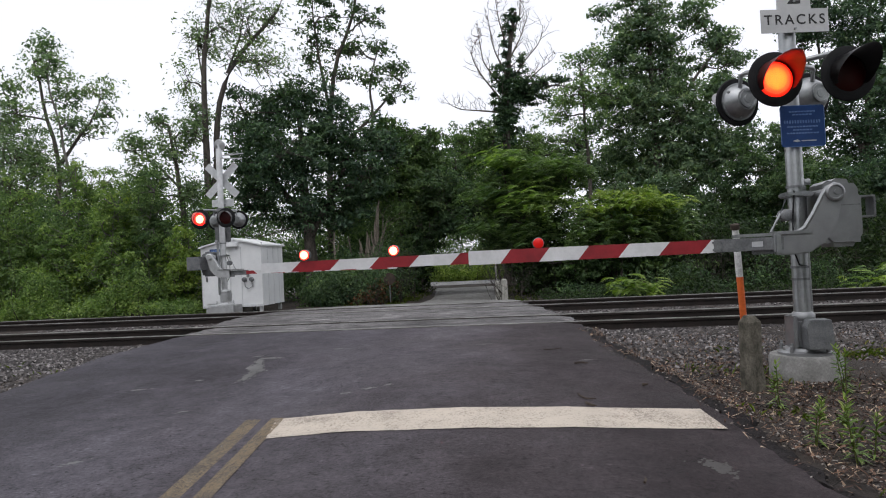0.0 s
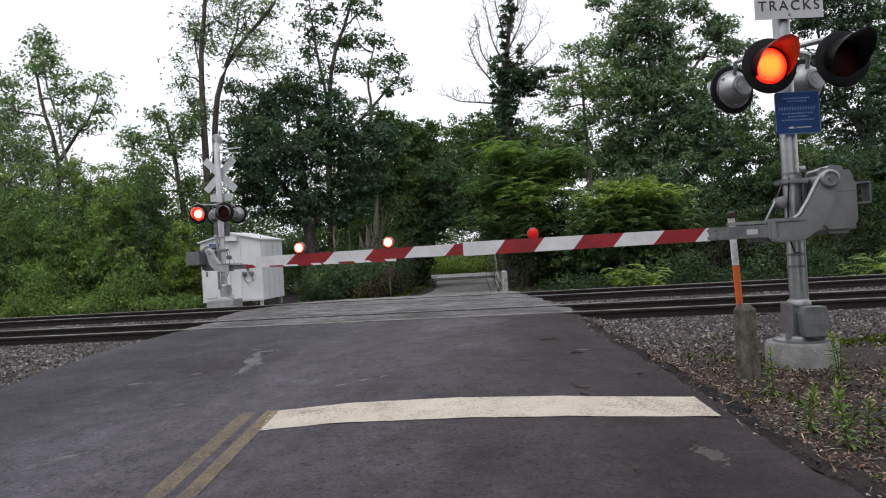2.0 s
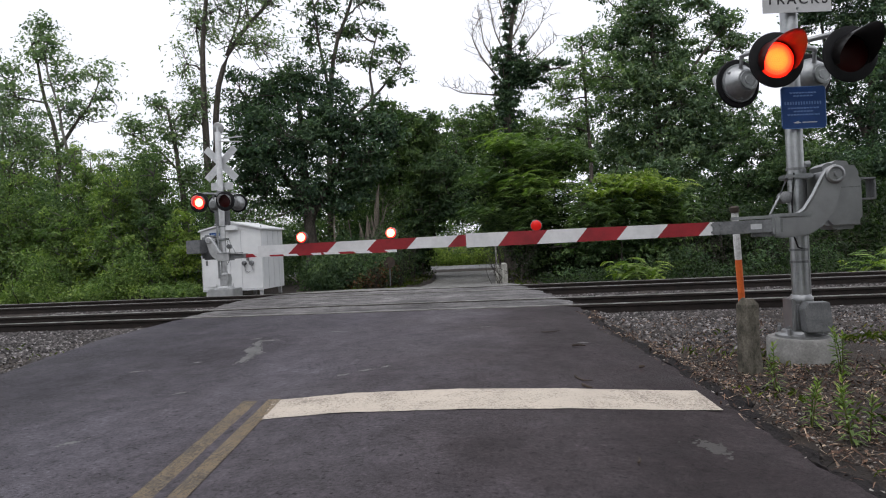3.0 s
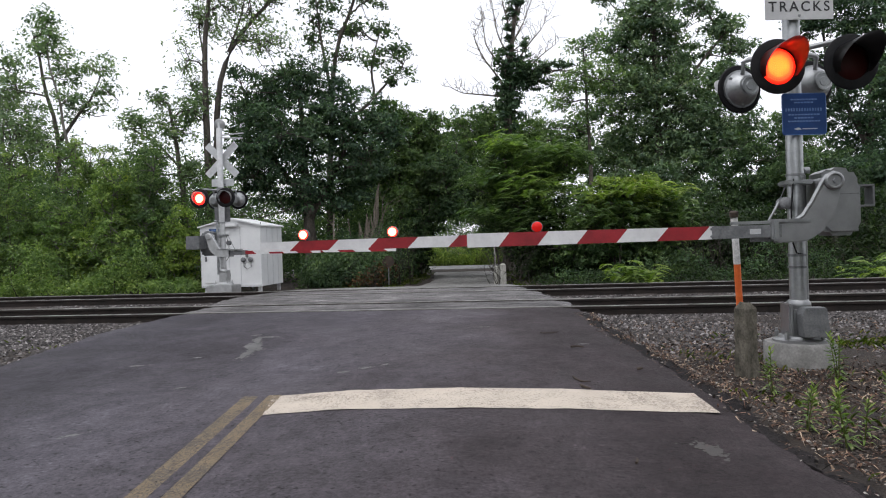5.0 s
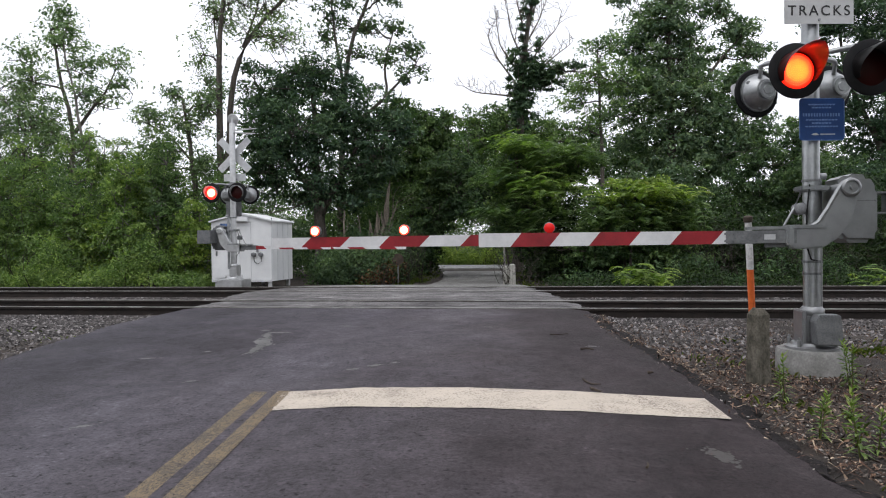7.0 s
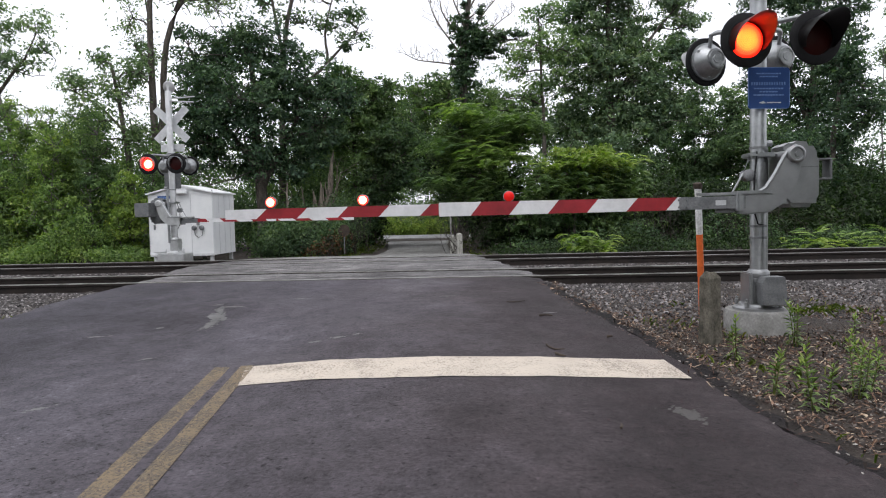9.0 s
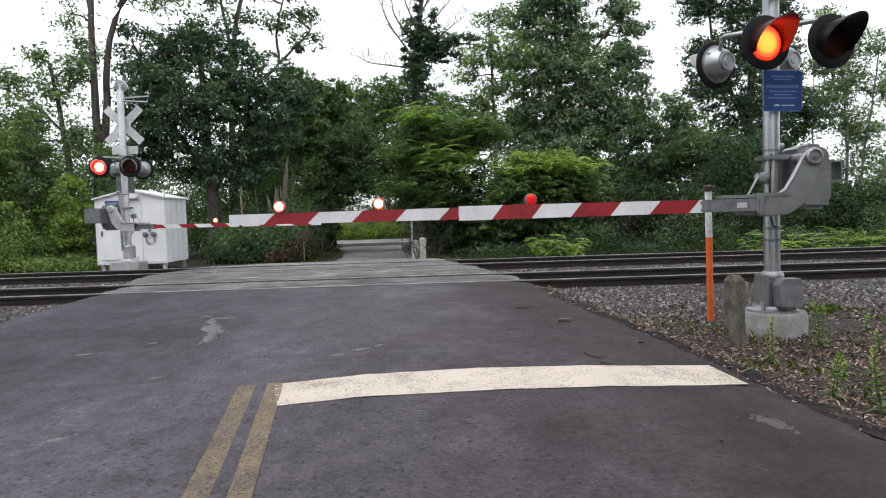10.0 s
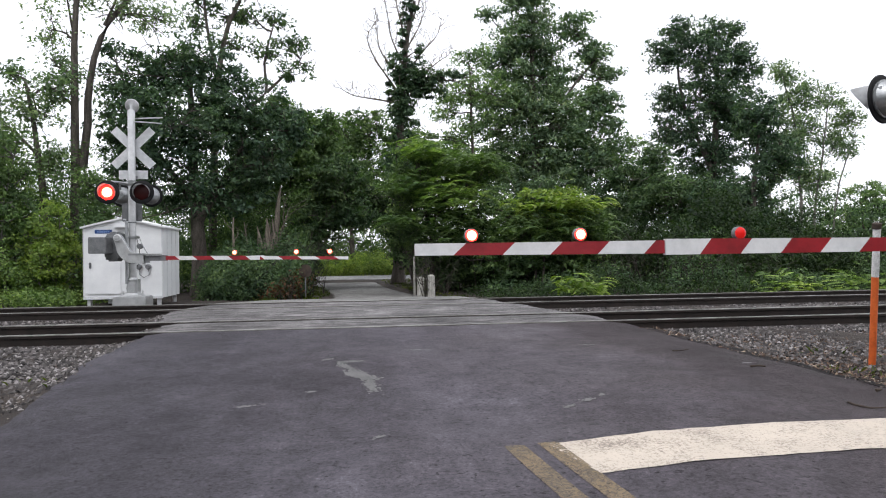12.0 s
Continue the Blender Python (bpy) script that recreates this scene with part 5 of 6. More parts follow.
broken_trunk(-5.75, 26.0, -0.2)
snag()
grown("airy_tree", "tall slender tree with open feathery crown against the sky", (-20.6, 27.5, -0.2), [(0.17, [(-0.01, 0.24), (0.15, 2.62), (0.49, 4.87), (0.78, 6.56), (0.4, 8.02), (-0.08, 9.69), (-0.24, 11.22)]), (0.09, [(0.78, 6.56), (1.53, 7.44), (2.25, 8.26), (2.78, 9.22)]), (0.12, [(-0.65, 0.26), (-0.66, 3.92), (-1.01, 6.21), (-2.0, 7.98)])],
      [(-0.16, 11.66, 0.96, 0.6), (0.15, 10.55, 1.1, 0.69), (-1.17, 8.88, 1.15, 0.96), (1.07, 9.47, 0.96, 0.78), (2.87, 9.46, 0.64, 0.55), (1.83, 7.92, 1.06, 0.73), (-0.69, 7.08, 1.42, 0.69), (-1.91, 10.08, 0.69, 0.69), (3.08, 8.58, 0.41, 0.41), (0.65, 6.11, 1.61, 0.64)], 1.25, 0.17, 0.75, L_GREY, M_BARK, 31)
grown("pale_stem_tree", "thin pale-barked leaning tree with few leaves", (-17.49, 26.0, -0.2), [(0.11, [(-0.01, 0.24), (-0.28, 2.73), (-0.61, 5.34), (-1.06, 6.91), (-1.5, 8.84), (-1.76, 10.12)])],
      [(-1.65, 10.16, 0.48, 0.35), (-0.97, 7.97, 0.48, 0.43), (-0.55, 5.58, 0.56, 0.43)], 0.8, 0.15, 0.4, L_GREY, M_PALE_BARK, 32)
grown("ivy_pole_tree", "narrow tree with dark leaning trunk and clinging leaves", (-12.63, 24.8, -0.2), [(0.19, [(0.04, 0.17), (0.05, 2.47), (-0.05, 4.68), (-0.35, 6.46), (-0.53, 7.25)]), (0.06, [(-0.05, 4.68), (-0.9, 5.61), (-1.83, 6.23)])],
      [(-0.88, 7.34, 0.46, 0.41), (-0.17, 6.23, 0.7, 0.87), (-1.88, 6.34, 0.62, 0.7), (-1.28, 5.19, 0.79, 0.95), (0.52, 6.96, 0.46, 0.66), (0.34, 4.44, 0.58, 0.83), (-1.78, 4.56, 0.7, 0.83)], 1.7, 0.15, 0.6, L_GREY, M_BARK, 36)
grown("tall_airy_tree", "tall tree with forked trunks and thin grey-green crown", (-11.81, 25.3, -0.2), [(0.2, [(0, 0.11), (0.02, 2.89), (0.04, 4.97), (0.04, 8.48), (0.2, 10.48), (0.62, 12.45), (0.85, 13.99)]), (0.15, [(0.18, 4.45), (0.38, 7.0), (0.95, 9.23), (1.88, 10.33), (3.3, 11.53), (3.7, 12.81)]), (0.05, [(0.95, 9.23), (1.52, 10.58), (1.82, 12.11)]), (0.05, [(0.04, 8.48), (-0.27, 10.07), (-0.33, 11.42)])],
      [(-0.08, 10.61, 0.68, 1.06), (-0.55, 8.97, 0.51, 0.55), (-0.83, 8.21, 0.42, 0.38), (0.84, 11.09, 0.55, 0.84), (1.91, 10.86, 0.72, 0.68), (2.46, 9.57, 0.8, 0.8), (1.36, 9.6, 0.46, 0.76), (2.85, 11.35, 0.72, 0.59), (0.33, 12.93, 1.06, 0.93), (2.2, 12.74, 1.18, 0.76), (-0.21, 7.49, 0.59, 0.46), (1.21, 14.18, 1.27, 0.84), (-0.75, 7.08, 0.42, 0.38)], 0.95, 0.14, 0.8, L_GREY, M_BARK, 37, twigs=3)
grown("dark_maple_tree", "broad dark green maple with a dense crown", (-8.05, 26.2, -0.2), [(0.3, [(-0.01, -0.08), (-0.02, 2.3), (-0.16, 4.57), (-0.18, 6.84), (-0.36, 8.21)]), (0.16, [(0, 2.75), (1.37, 4.93), (1.89, 6.25)]), (0.14, [(-0.1, 3.21), (-1.67, 5.34), (-2.08, 6.96)])],
      [(-0.48, 8.11, 2.01, 0.83), (-1.96, 6.84, 1.31, 1.36), (1.21, 6.47, 1.71, 1.53), (-0.71, 5.51, 2.19, 1.66), (2.06, 4.78, 1.22, 1.44), (-2.37, 4.74, 0.92, 1.4), (0.15, 3.53, 2.45, 0.87), (-2.86, 8.51, 0.22, 0.17), (3.25, 5.93, 0.79, 0.74)], 2.7, 0.16, 0.5, L_DARK, M_BARK, 39)
grown("tall_maple_tree", "tall tree with ragged dark leaf clumps above the maple", (-8.38, 29.5, -0.3), [(0.2, [(0, -0.2), (0.24, 5.5), (0.45, 9.27), (0.75, 11.53), (1.61, 11.99), (1.9, 13.98)]), (0.09, [(0.37, 8.03), (-0.1, 11.25), (-0.21, 13.68)]), (0.1, [(0.31, 6.51), (2.3, 8.17), (2.12, 9.39), (2.6, 11.09)]), (0.07, [(2.3, 8.17), (3.24, 9.08), (3.66, 9.55)])],
      [(0.41, 12.76, 1.18, 0.69), (2.15, 12.49, 0.89, 0.59), (-0.39, 11.71, 0.69, 0.59), (0.8, 11.4, 1.08, 0.59), (-0.64, 10.86, 0.54, 0.44), (1.78, 11.11, 0.89, 0.39), (2.71, 11.13, 0.69, 0.37), (3.12, 10.04, 0.94, 0.37), (3.66, 9.5, 0.59, 0.54), (2.29, 9.66, 0.79, 0.54), (3.27, 8.78, 0.74, 0.3), (0.86, 10.23, 0.89, 0.49), (1.89, 13.83, 1.48, 0.84), (-0.19, 13.93, 0.98, 0.59)], 1.05, 0.19, 0.55, L_DEEP, M_BARK, 40)
grown("mid_tree", "mid-green tree behind the dead trunk", (-5.45, 31.0, -0.3), [(0.16, [(-0.01, -0.4), (0.13, 2.88), (0.1, 5.51), (-0.21, 7.64)]), (0.03, [(0.1, 5.51), (-0.3, 8.7)])],
      [(-0.3, 7.43, 1.14, 0.88), (0.95, 6.46, 1.09, 1.09), (0.22, 4.98, 1.6, 1.45), (1.83, 5.41, 0.93, 1.29), (-1.41, 4.8, 1.04, 1.55), (1.77, 7.11, 0.36, 0.78), (0.95, 3.5, 1.29, 1.29)], 3.2, 0.17, 0.45, L_MID, M_BARK, 41)
grown("arching_tree", "cool green tree reaching over the lane", (-4.86, 30.0, -0.3), [(0.12, [(-0.01, -0.35), (0.48, 2.04), (1.45, 3.77), (2.38, 4.72)])],
      [(1.73, 4.51, 1.15, 0.9), (2.31, 3.09, 0.85, 0.6), (0.89, 2.78, 1.0, 0.85), (0.21, 1.8, 0.85, 1.0), (-0.22, 0.8, 0.75, 0.9)], 4, 0.15, 0.4, L_DEEP, M_BARK, 57)
# two low crowns whose leaf colour carries the shade over the lane
grown("arching_tree", "tree hanging low over the lane, leaves coloured dark as in shade", (-0.2, 32.0, -0.3), [(0.13, [(0.3, -0.2), (0.1, 2.0), (-0.6, 3.4), (-1.6, 4.2)])],
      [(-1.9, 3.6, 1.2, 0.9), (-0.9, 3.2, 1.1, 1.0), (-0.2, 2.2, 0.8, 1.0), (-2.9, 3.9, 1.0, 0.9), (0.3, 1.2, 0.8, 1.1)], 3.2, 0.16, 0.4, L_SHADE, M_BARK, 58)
grown("arching_tree", "dark tree standing close beside the lane, shade put into its leaf colour", (-5.0, 33.0, -0.3), [(0.3, [(0, -0.2), (0.05, 2.0), (0.3, 4.5)])],
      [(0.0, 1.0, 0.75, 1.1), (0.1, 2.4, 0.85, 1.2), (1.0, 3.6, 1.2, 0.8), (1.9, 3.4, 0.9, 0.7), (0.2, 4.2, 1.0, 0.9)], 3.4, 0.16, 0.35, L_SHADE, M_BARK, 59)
grown("big_green_tree", "large green tree with a full tall crown", (7.62, 40.0, -0.3), [(0.36, [(-0.02, -1.45), (0.22, 5.78), (0.18, 10.62), (0.13, 15.47)]), (0.15, [(0.18, 7.07), (2.68, 11.39), (4.28, 13.17)])],
      [(0.1, 16.25, 1.54, 1.34), (0.01, 14.06, 1.87, 1.54), (-1.37, 12.49, 1.47, 1.47), (1.16, 11.83, 2.07, 1.94), (-0.86, 9.86, 2.6, 1.67), (1.84, 9.02, 2.47, 1.74), (-0.27, 7.36, 3.27, 1.87), (2.63, 6.53, 2.6, 1.94), (0.55, 4.64, 3.74, 1.74), (2.81, 14.57, 1.14, 0.87), (4.03, 13.12, 1.27, 0.93), (4.77, 11.92, 0.87, 0.73), (-2.3, 15.21, 0.87, 0.33), (4.16, 10.32, 1.34, 1.2), (4.34, 7.44, 1.47, 2.0)], 3.0, 0.22, 0.65, L_COOL, M_BARK, 46)
grown("loose_green_tree", "paler green tree with a loose crown beside the big one", (3.08, 38.0, -0.3), [(0.16, [(0.59, -1.18), (1.01, 5.15), (0.86, 8.88), (0.84, 11.99)])],
      [(0.83, 11.74, 0.95, 0.76), (1.41, 12.5, 0.51, 0.38), (0.28, 10.17, 1.4, 1.08), (-0.56, 9.23, 1.02, 0.82), (1.3, 8.54, 1.27, 0.95), (1.98, 10.35, 0.95, 0.95), (-0.26, 7.71, 0.95, 0.51)], 1.5, 0.2, 0.7, L_PALE, M_BARK, 47)
grown("back_tree", "dark green tree filling the gap behind the sumac", (2.02, 44.0, -0.3), [(0.2, [(-0.74, -1.53), (-0.83, 4.82), (-1.05, 8.1)])],
      [(-1.03, 8.47, 1.84, 1.32), (1.26, 7.88, 1.32, 0.95), (-3.54, 9.18, 1.47, 1.18), (-5.4, 8.75, 1.62, 1.62), (3.49, 6.38, 2.2, 1.47), (-0.41, 6.25, 3.31, 1.84), (-5.52, 5.81, 2.2, 2.2)], 2.6, 0.22, 0.55, L_MID, M_BARK, 55)
grown("sumac_tree", "mid-green sumac tree leaning over the lane", (0.04, 26.0, -0.2), [(0.09, [(0.2, -0.33), (0.18, 1.71), (-0.16, 3.66), (-0.26, 4.85)]), (0.07, [(0.52, -0.35), (0.93, 1.89), (1.54, 3.78)]), (0.05, [(-0.44, -0.31), (-0.79, 1.53), (-0.99, 2.84)])],
      [(-0.22, 4.83, 1.13, 0.65), (1.08, 4.32, 1.43, 0.78), (-0.7, 3.69, 0.91, 0.95), (0.67, 3.08, 1.87, 1.04), (2.09, 4.43, 0.95, 0.61), (-0.93, 2.19, 0.87, 0.95), (0.93, 1.67, 1.82, 1.09)], 2.6, 0.15, 0.4, L_SUMAC, M_BARK, 43)
grown("leafy_bush", "broad leafy bush with fresh light tips", (3.9, 23.6, -0.2), [(0.07, [(-0.38, -0.27), (-0.49, 1.36), (-0.62, 2.7)]), (0.07, [(0.36, -0.3), (0.62, 1.31), (0.94, 2.53)])],
      [(-0.72, 2.67, 1.22, 0.67), (0.49, 2.68, 1.22, 0.67), (1.29, 2.13, 0.87, 0.71), (-0.11, 1.53, 1.89, 0.87), (1.16, 1.1, 1.18, 0.87), (-1.44, 1.2, 0.98, 0.79)], 3.2, 0.14, 0.36, L_MID, M_BARK, 44)
grown("leafy_bush", "yellow-green leafy bush catching the light", (3.46, 23.0, -0.2), [(0.05, [(0, -0.23), (0.15, 1.35), (0.31, 2.83)])],
      [(-0.13, 3.13, 0.81, 0.31), (0.72, 3.22, 0.69, 0.29), (1.42, 2.73, 0.65, 0.35), (-0.61, 2.73, 0.5, 0.27), (0.3, 2.6, 0.84, 0.31)], 2.4, 0.15, 0.3, L_FRESH, M_BARK, 45)
grown("back_tree", "dark green tree behind the signal at the wood's edge", (11.32, 36.0, -0.3), [(0.15, [(-0.02, -1.29), (0.13, 2.26), (0.04, 5.11)])],
      [(0.04, 5.34, 1.2, 0.96), (0.79, 3.79, 1.74, 1.38), (-0.9, 3.59, 1.74, 1.44), (1.9, 4.72, 1.14, 1.08), (-1.79, 1.77, 2.1, 1.32), (0.64, 1.67, 2.4, 1.5)], 3, 0.17, 0.45, L_DEEP, M_BARK, 61)
grown("dark_oak_tree", "dark dense tree standing behind the signal", (14.76, 30.0, -0.3), [(0.2, [(0.11, -0.85), (0.25, 1.63), (0.52, 4.46), (0.89, 7.27)])],
      [(0.51, 3.75, 1.4, 1.2), (-1.07, 3.44, 1.25, 1.0), (1.64, 5.6, 1.25, 1.3), (-0.41, 2.0, 1.75, 1.0), (-2.34, 1.92, 1.25, 0.9), (1.37, 2.08, 1.5, 1.25), (0.78, 7.28, 1.0, 1.25)], 3.4, 0.17, 0.45, L_DARK, M_BARK, 62)
grown("dark_oak_tree", "dark dense tall tree with ragged outline", (18.66, 40.0, -0.3), [(0.34, [(-0.01, -1.32), (0.19, 4.68), (0.4, 9.14), (0.77, 14.32)]), (0.16, [(0.22, 6.39), (-1.64, 10.49), (-1.92, 14.24)])],
      [(-1.84, 14.65, 0.93, 0.73), (0.92, 14.73, 1.27, 0.87), (-2.79, 13.06, 1.07, 1.07), (-0.63, 13.11, 1.94, 1.4), (2.0, 12.69, 1.27, 1.34), (0.2, 10.45, 2.47, 1.74), (2.02, 9.37, 1.4, 1.47), (-1.85, 8.57, 1.47, 1.54), (0.59, 7.08, 2.0, 1.8), (0.33, 4.47, 2.54, 1.67), (-2.54, 10.47, 1.0, 0.8)], 2.9, 0.2, 0.6, L_DARK, M_BARK, 48)
grown("light_tree", "paler loose tree with visible pale stems", (27.09, 43.0, -0.3), [(0.13, [(-0.21, -1.68), (-0.19, 4.91), (-0.36, 9.8), (-1.2, 12.8)]), (0.12, [(0.44, -1.7), (0.95, 4.9), (1.68, 9.07), (2.04, 11.35)]), (0.08, [(1.83, -1.72), (2.35, 4.9), (3.67, 9.09), (4.61, 10.63)]), (0.06, [(-2.32, 3.04), (-2.35, 6.78), (-2.36, 10.9)])],
      [(-1.48, 13.17, 0.79, 0.79), (-0.32, 11.84, 1.44, 1.08), (1.96, 11.42, 0.93, 0.93), (3.18, 10.07, 1.08, 0.93), (0.17, 9.51, 1.58, 1.36), (2.66, 8.4, 1.29, 1.22), (-1.32, 7.91, 1.44, 1.29), (0.89, 6.23, 1.94, 1.22), (-1.64, 10.73, 0.86, 1.08)], 2.1, 0.2, 0.75, L_GREY, M_PALE_BARK, 49)
grown("light_tree", "loose mid-green tree at the wood's edge", (18.03, 47.0, -0.3), [(0.12, [(0.62, -1.77), (0.82, 3.24), (0.55, 7.65)]), (0.1, [(-0.43, -1.75), (-0.44, 3.25), (-0.7, 8.45)])],
      [(-1.12, 8.77, 1.33, 0.71), (0.12, 7.65, 1.41, 1.02), (0.73, 6.05, 1.96, 1.57), (-1.57, 6.05, 1.41, 1.96), (2.0, 6.05, 0.94, 1.18)], 1.6, 0.2, 0.5, L_PALE, M_PALE_BARK, 50)
grown("light_tree", "loose mid-green tree along the wood's edge", (33.87, 46.0, -0.3), [(0.12, [(0.21, -2.02), (0.15, 2.27), (-0.12, 5.14)])],
      [(-0.12, 5.14, 1.54, 0.92), (1.44, 4.11, 1.92, 1.0), (-0.37, 3.5, 2.3, 1.15)], 1.8, 0.2, 0.5, L_PALE, M_BARK, 51)
grown("dark_oak_tree", "dark tall tree at the wood's edge behind the signal", (15.96, 34.0, -0.3), [(0.14, [(-2.47, -1.22), (-2.53, 2.1), (-2.95, 5.31)])],
      [(-3.29, 6.0, 0.74, 0.85), (-2.75, 3.97, 1.7, 1.42), (-0.8, 3.33, 1.99, 1.7)], 3.2, 0.17, 0.45, L_DEEP, M_BARK, 56)
tree("airy_tree", "slim tree with thin crown and pale bark", -23.5, 28.5, -0.2, 10.5, 0.16,
     [(0, 0, 8.2, 2.2, 1.5, 1.7), (0.3, 0, 5.5, 2.6, 1.7, 2.2)], 110, 36, 0.16, 0.5, L_GREY, M_PALE_BARK, 32, 14)
tree("slim_tree", "slim young tree with light green leaves and pale trunk", -17.2, 25.5, -0.2, 6.8, 0.09,
     [(-0.1, 0, 4.6, 1.7, 1.3, 2.0), (0.4, 0, 2.6, 1.7, 1.3, 1.4)], 120, 55, 0.15, 0.42, L_LIGHT, M_PALE_BARK, 33, 12, (-1.6, 0.2))
tree("slim_tree", "slim young tree with light green leaves", -14.3, 24.5, -0.2, 5.6, 0.08,
     [(0, 0, 3.6, 1.7, 1.2, 1.9), (-1.2, 0, 2.4, 1.2, 1.1, 1.6)], 130, 55, 0.15, 0.42, L_LIGHT, M_PALE_BARK, 34, 12, (0.5, 0.2))
tree("slim_tree", "young tree with dense mid-green leaves", -20.6, 25.0, -0.2, 6.2, 0.1,
     [(0, 0, 4.2, 2.0, 1.4, 2.0), (0.6, 0, 2.2, 2.2, 1.4, 1.5)], 110, 46, 0.16, 0.42, L_LIGHT, M_BARK, 35, 12, (0.4, 0))
tree("broad_tree", "broad mid-green tree at the edge of the wood", -23.0, 26.5, -0.2, 8.6, 0.2,
     [(0.6, 0, 6.2, 2.6, 1.6, 1.9), (-1.6, 0, 5.0, 2.4, 1.6, 2.2), (1.4, 0, 3.6, 2.4, 1.6, 1.8)], 150, 40, 0.16, 0.45, L_GREY, M_BARK, 52, 16)
tree("back_tree", "mid-green tree rising behind the lane", -2.6, 54.0, -0.4, 13.6, 0.2,
     [(0.3, 0, 9.0, 2.6, 1.5, 2.8), (-2.2, 0, 9.2, 2.4, 1.5, 2.4), (2.6, 0, 8.2, 2.1, 1.4, 2.5), (-0.2, 0, 10.9, 1.7, 1.2, 1.5), (0, 0.5, 5.4, 3.8, 1.5, 2.4)], 380, 60, 0.2, 0.55, L_MID, M_BARK, 53, 16)
tree("back_tree", "green tree rising behind the broken trunk", -5.6, 36.0, -0.4, 9.4, 0.2,
     [(0.3, 0, 6.6, 2.0, 1.5, 2.0), (1.8, 0, 5.6, 1.5, 1.5, 1.8), (-1.6, 0, 4.4, 2.0, 1.4, 2.0)], 220, 60, 0.19, 0.52, L_DEEP, M_BARK, 54, 16)
for _n, (_x, _y, _h, _w, _m) in enumerate([(-20.2, 22.6, 5.2, 1.1, L_LIGHT), (-18.3, 23.4, 4.2, 0.9, L_LIGHT), (-16.2, 22.4, 3.4, 0.9, L_LIGHT), (-14.0, 22.2, 4.6, 1.0, L_LIGHT), (-12.5, 22.2, 5.0, 0.9, L_MID), (-11.2, 22.0, 3.0, 0.8, L_FRESH), (-10.6, 23.6, 4.4, 0.8, L_MID), (-22.4, 23.2, 4.4, 1.2, L_LIGHT), (-24.6, 24.0, 5.6, 1.3, L_MID)]):
    tree("sapling", "upright sapling with light leaves from the ground up", _x, _y, -0.12, _h, 0.045,
         [(0, 0, _h * 0.7, _w * 0.75, _w * 0.7, _h * 0.3), (0.1, 0, _h * 0.38, _w, _w * 0.9, _h * 0.3)], 84, 44, 0.14, 0.32, _m, M_PALE_BARK, 300 + _n, 14, (0.2, 0))
for _n, (_x, _y, _h, _w, _m) in enumerate([(-14.3, 23.2, 4.9, 0.9, L_FRESH), (-13.2, 22.6, 2.4, 1.0, L_LIGHT), (-15.3, 22.8, 2.2, 1.0, L_FRESH), (-17.6, 23.6, 3.6, 0.9, L_LIGHT), (-19.2, 23.0, 2.0, 1.0, L_LIGHT), (-12.0, 22.6, 2.0, 0.8, L_FRESH)]):
    grown("sapling", "bushy sapling with bright light-green leaves", (_x, _y, -0.12), [(0.05, [(0, 0), (0.1, _h * 0.5), (0.15, _h * 0.9)])],
          [(0.1, _h * 0.85, _w * 0.4, _h * 0.14), (0, _h * 0.62, _w * 0.75, _h * 0.2), (-0.2, _h * 0.36, _w, _h * 0.2), (0.3, _h * 0.2, _w * 1.1, _h * 0.16)], 2.2, 0.14, 0.3, _m, M_PALE_BARK, 360 + _n)


def thicket(name, label, leaves, n, leaf, zone, height, seed, clump=26, spread=0.35, aspect=0.5):
    """Undergrowth nobody could count: leaf clumps filling a strip up to an uneven height."""
    rng = np.random.default_rng(seed)
    x0, x1, y0, y1 = zone
    n, leaf = int(n * 1.9), leaf * 0.73
    k = n // clump
    x, y = rng.uniform(x0, x1, k), rng.uniform(y0, y1, k)
    top = np.array([height(a) for a in x]) * np.clip(0.85 + 1.5 * lump_noise(x, y * 0.5, 0.38) + 0.5 * lump_noise(x, y, 1.3), 0.25, 1.7)
    z = np.maximum(0.05, top * rng.uniform(0, 1, k) ** 1.0)
    keep = (x > edge_r(y) + 0.95) | (x < edge_l(y) - 0.9) | (y > 47.8)
    keep &= (y < 39.4) | (y > 47.8) | (np.abs(x) > 25)
    keep &= ~((x > -10.0) & (x < -7.0) & (y > 19.5) & (y < 22.9))
    C = np.stack([x, y, z + side_z(y)], 1)[keep]
    O = rng.normal(size=(len(C) * clump, 3))
    O /= np.linalg.norm(O, axis=1)[:, None]
    O[:, 2] = np.where(O[:, 2] < -0.3, -O[:, 2], O[:, 2])
    P = np.repeat(C, clump, 0) + O * (spread * 1.5 * rng.uniform(0.3, 1, len(O)) ** 0.5)[:, None] * np.array([1, 1, 0.75])
    P += rng.normal(size=P.shape) * spread * 0.15
    P[:, 2] = np.maximum(P[:, 2], side_z(P[:, 1]) + 0.03)
    v, q = leaf_arrays(rng, P, leaf, aspect, 0.25, O * 0.9)
    stems = [tube_arrays(curve_pts((c[0], c[1], side_z(c[1]) - 0.1), c + np.array([rng.normal() * 0.2, rng.normal() * 0.2, 0.1]), rng, 0.06, 4), [0.018, 0.015, 0.01, 0.004], 3) for c in C[:: max(1, len(C) // 70)]]
    t = thing(name, label, "undergrowth", None, "", "stuff")
    tagged(mesh_of("foliage", v, q, leaves, t), "", "", "", "stuff")
    sv, sq = joined(stems)
    tagged(mesh_of("stems", sv, sq, M_BRUSH, t), "", "", "", "stuff")
    return t


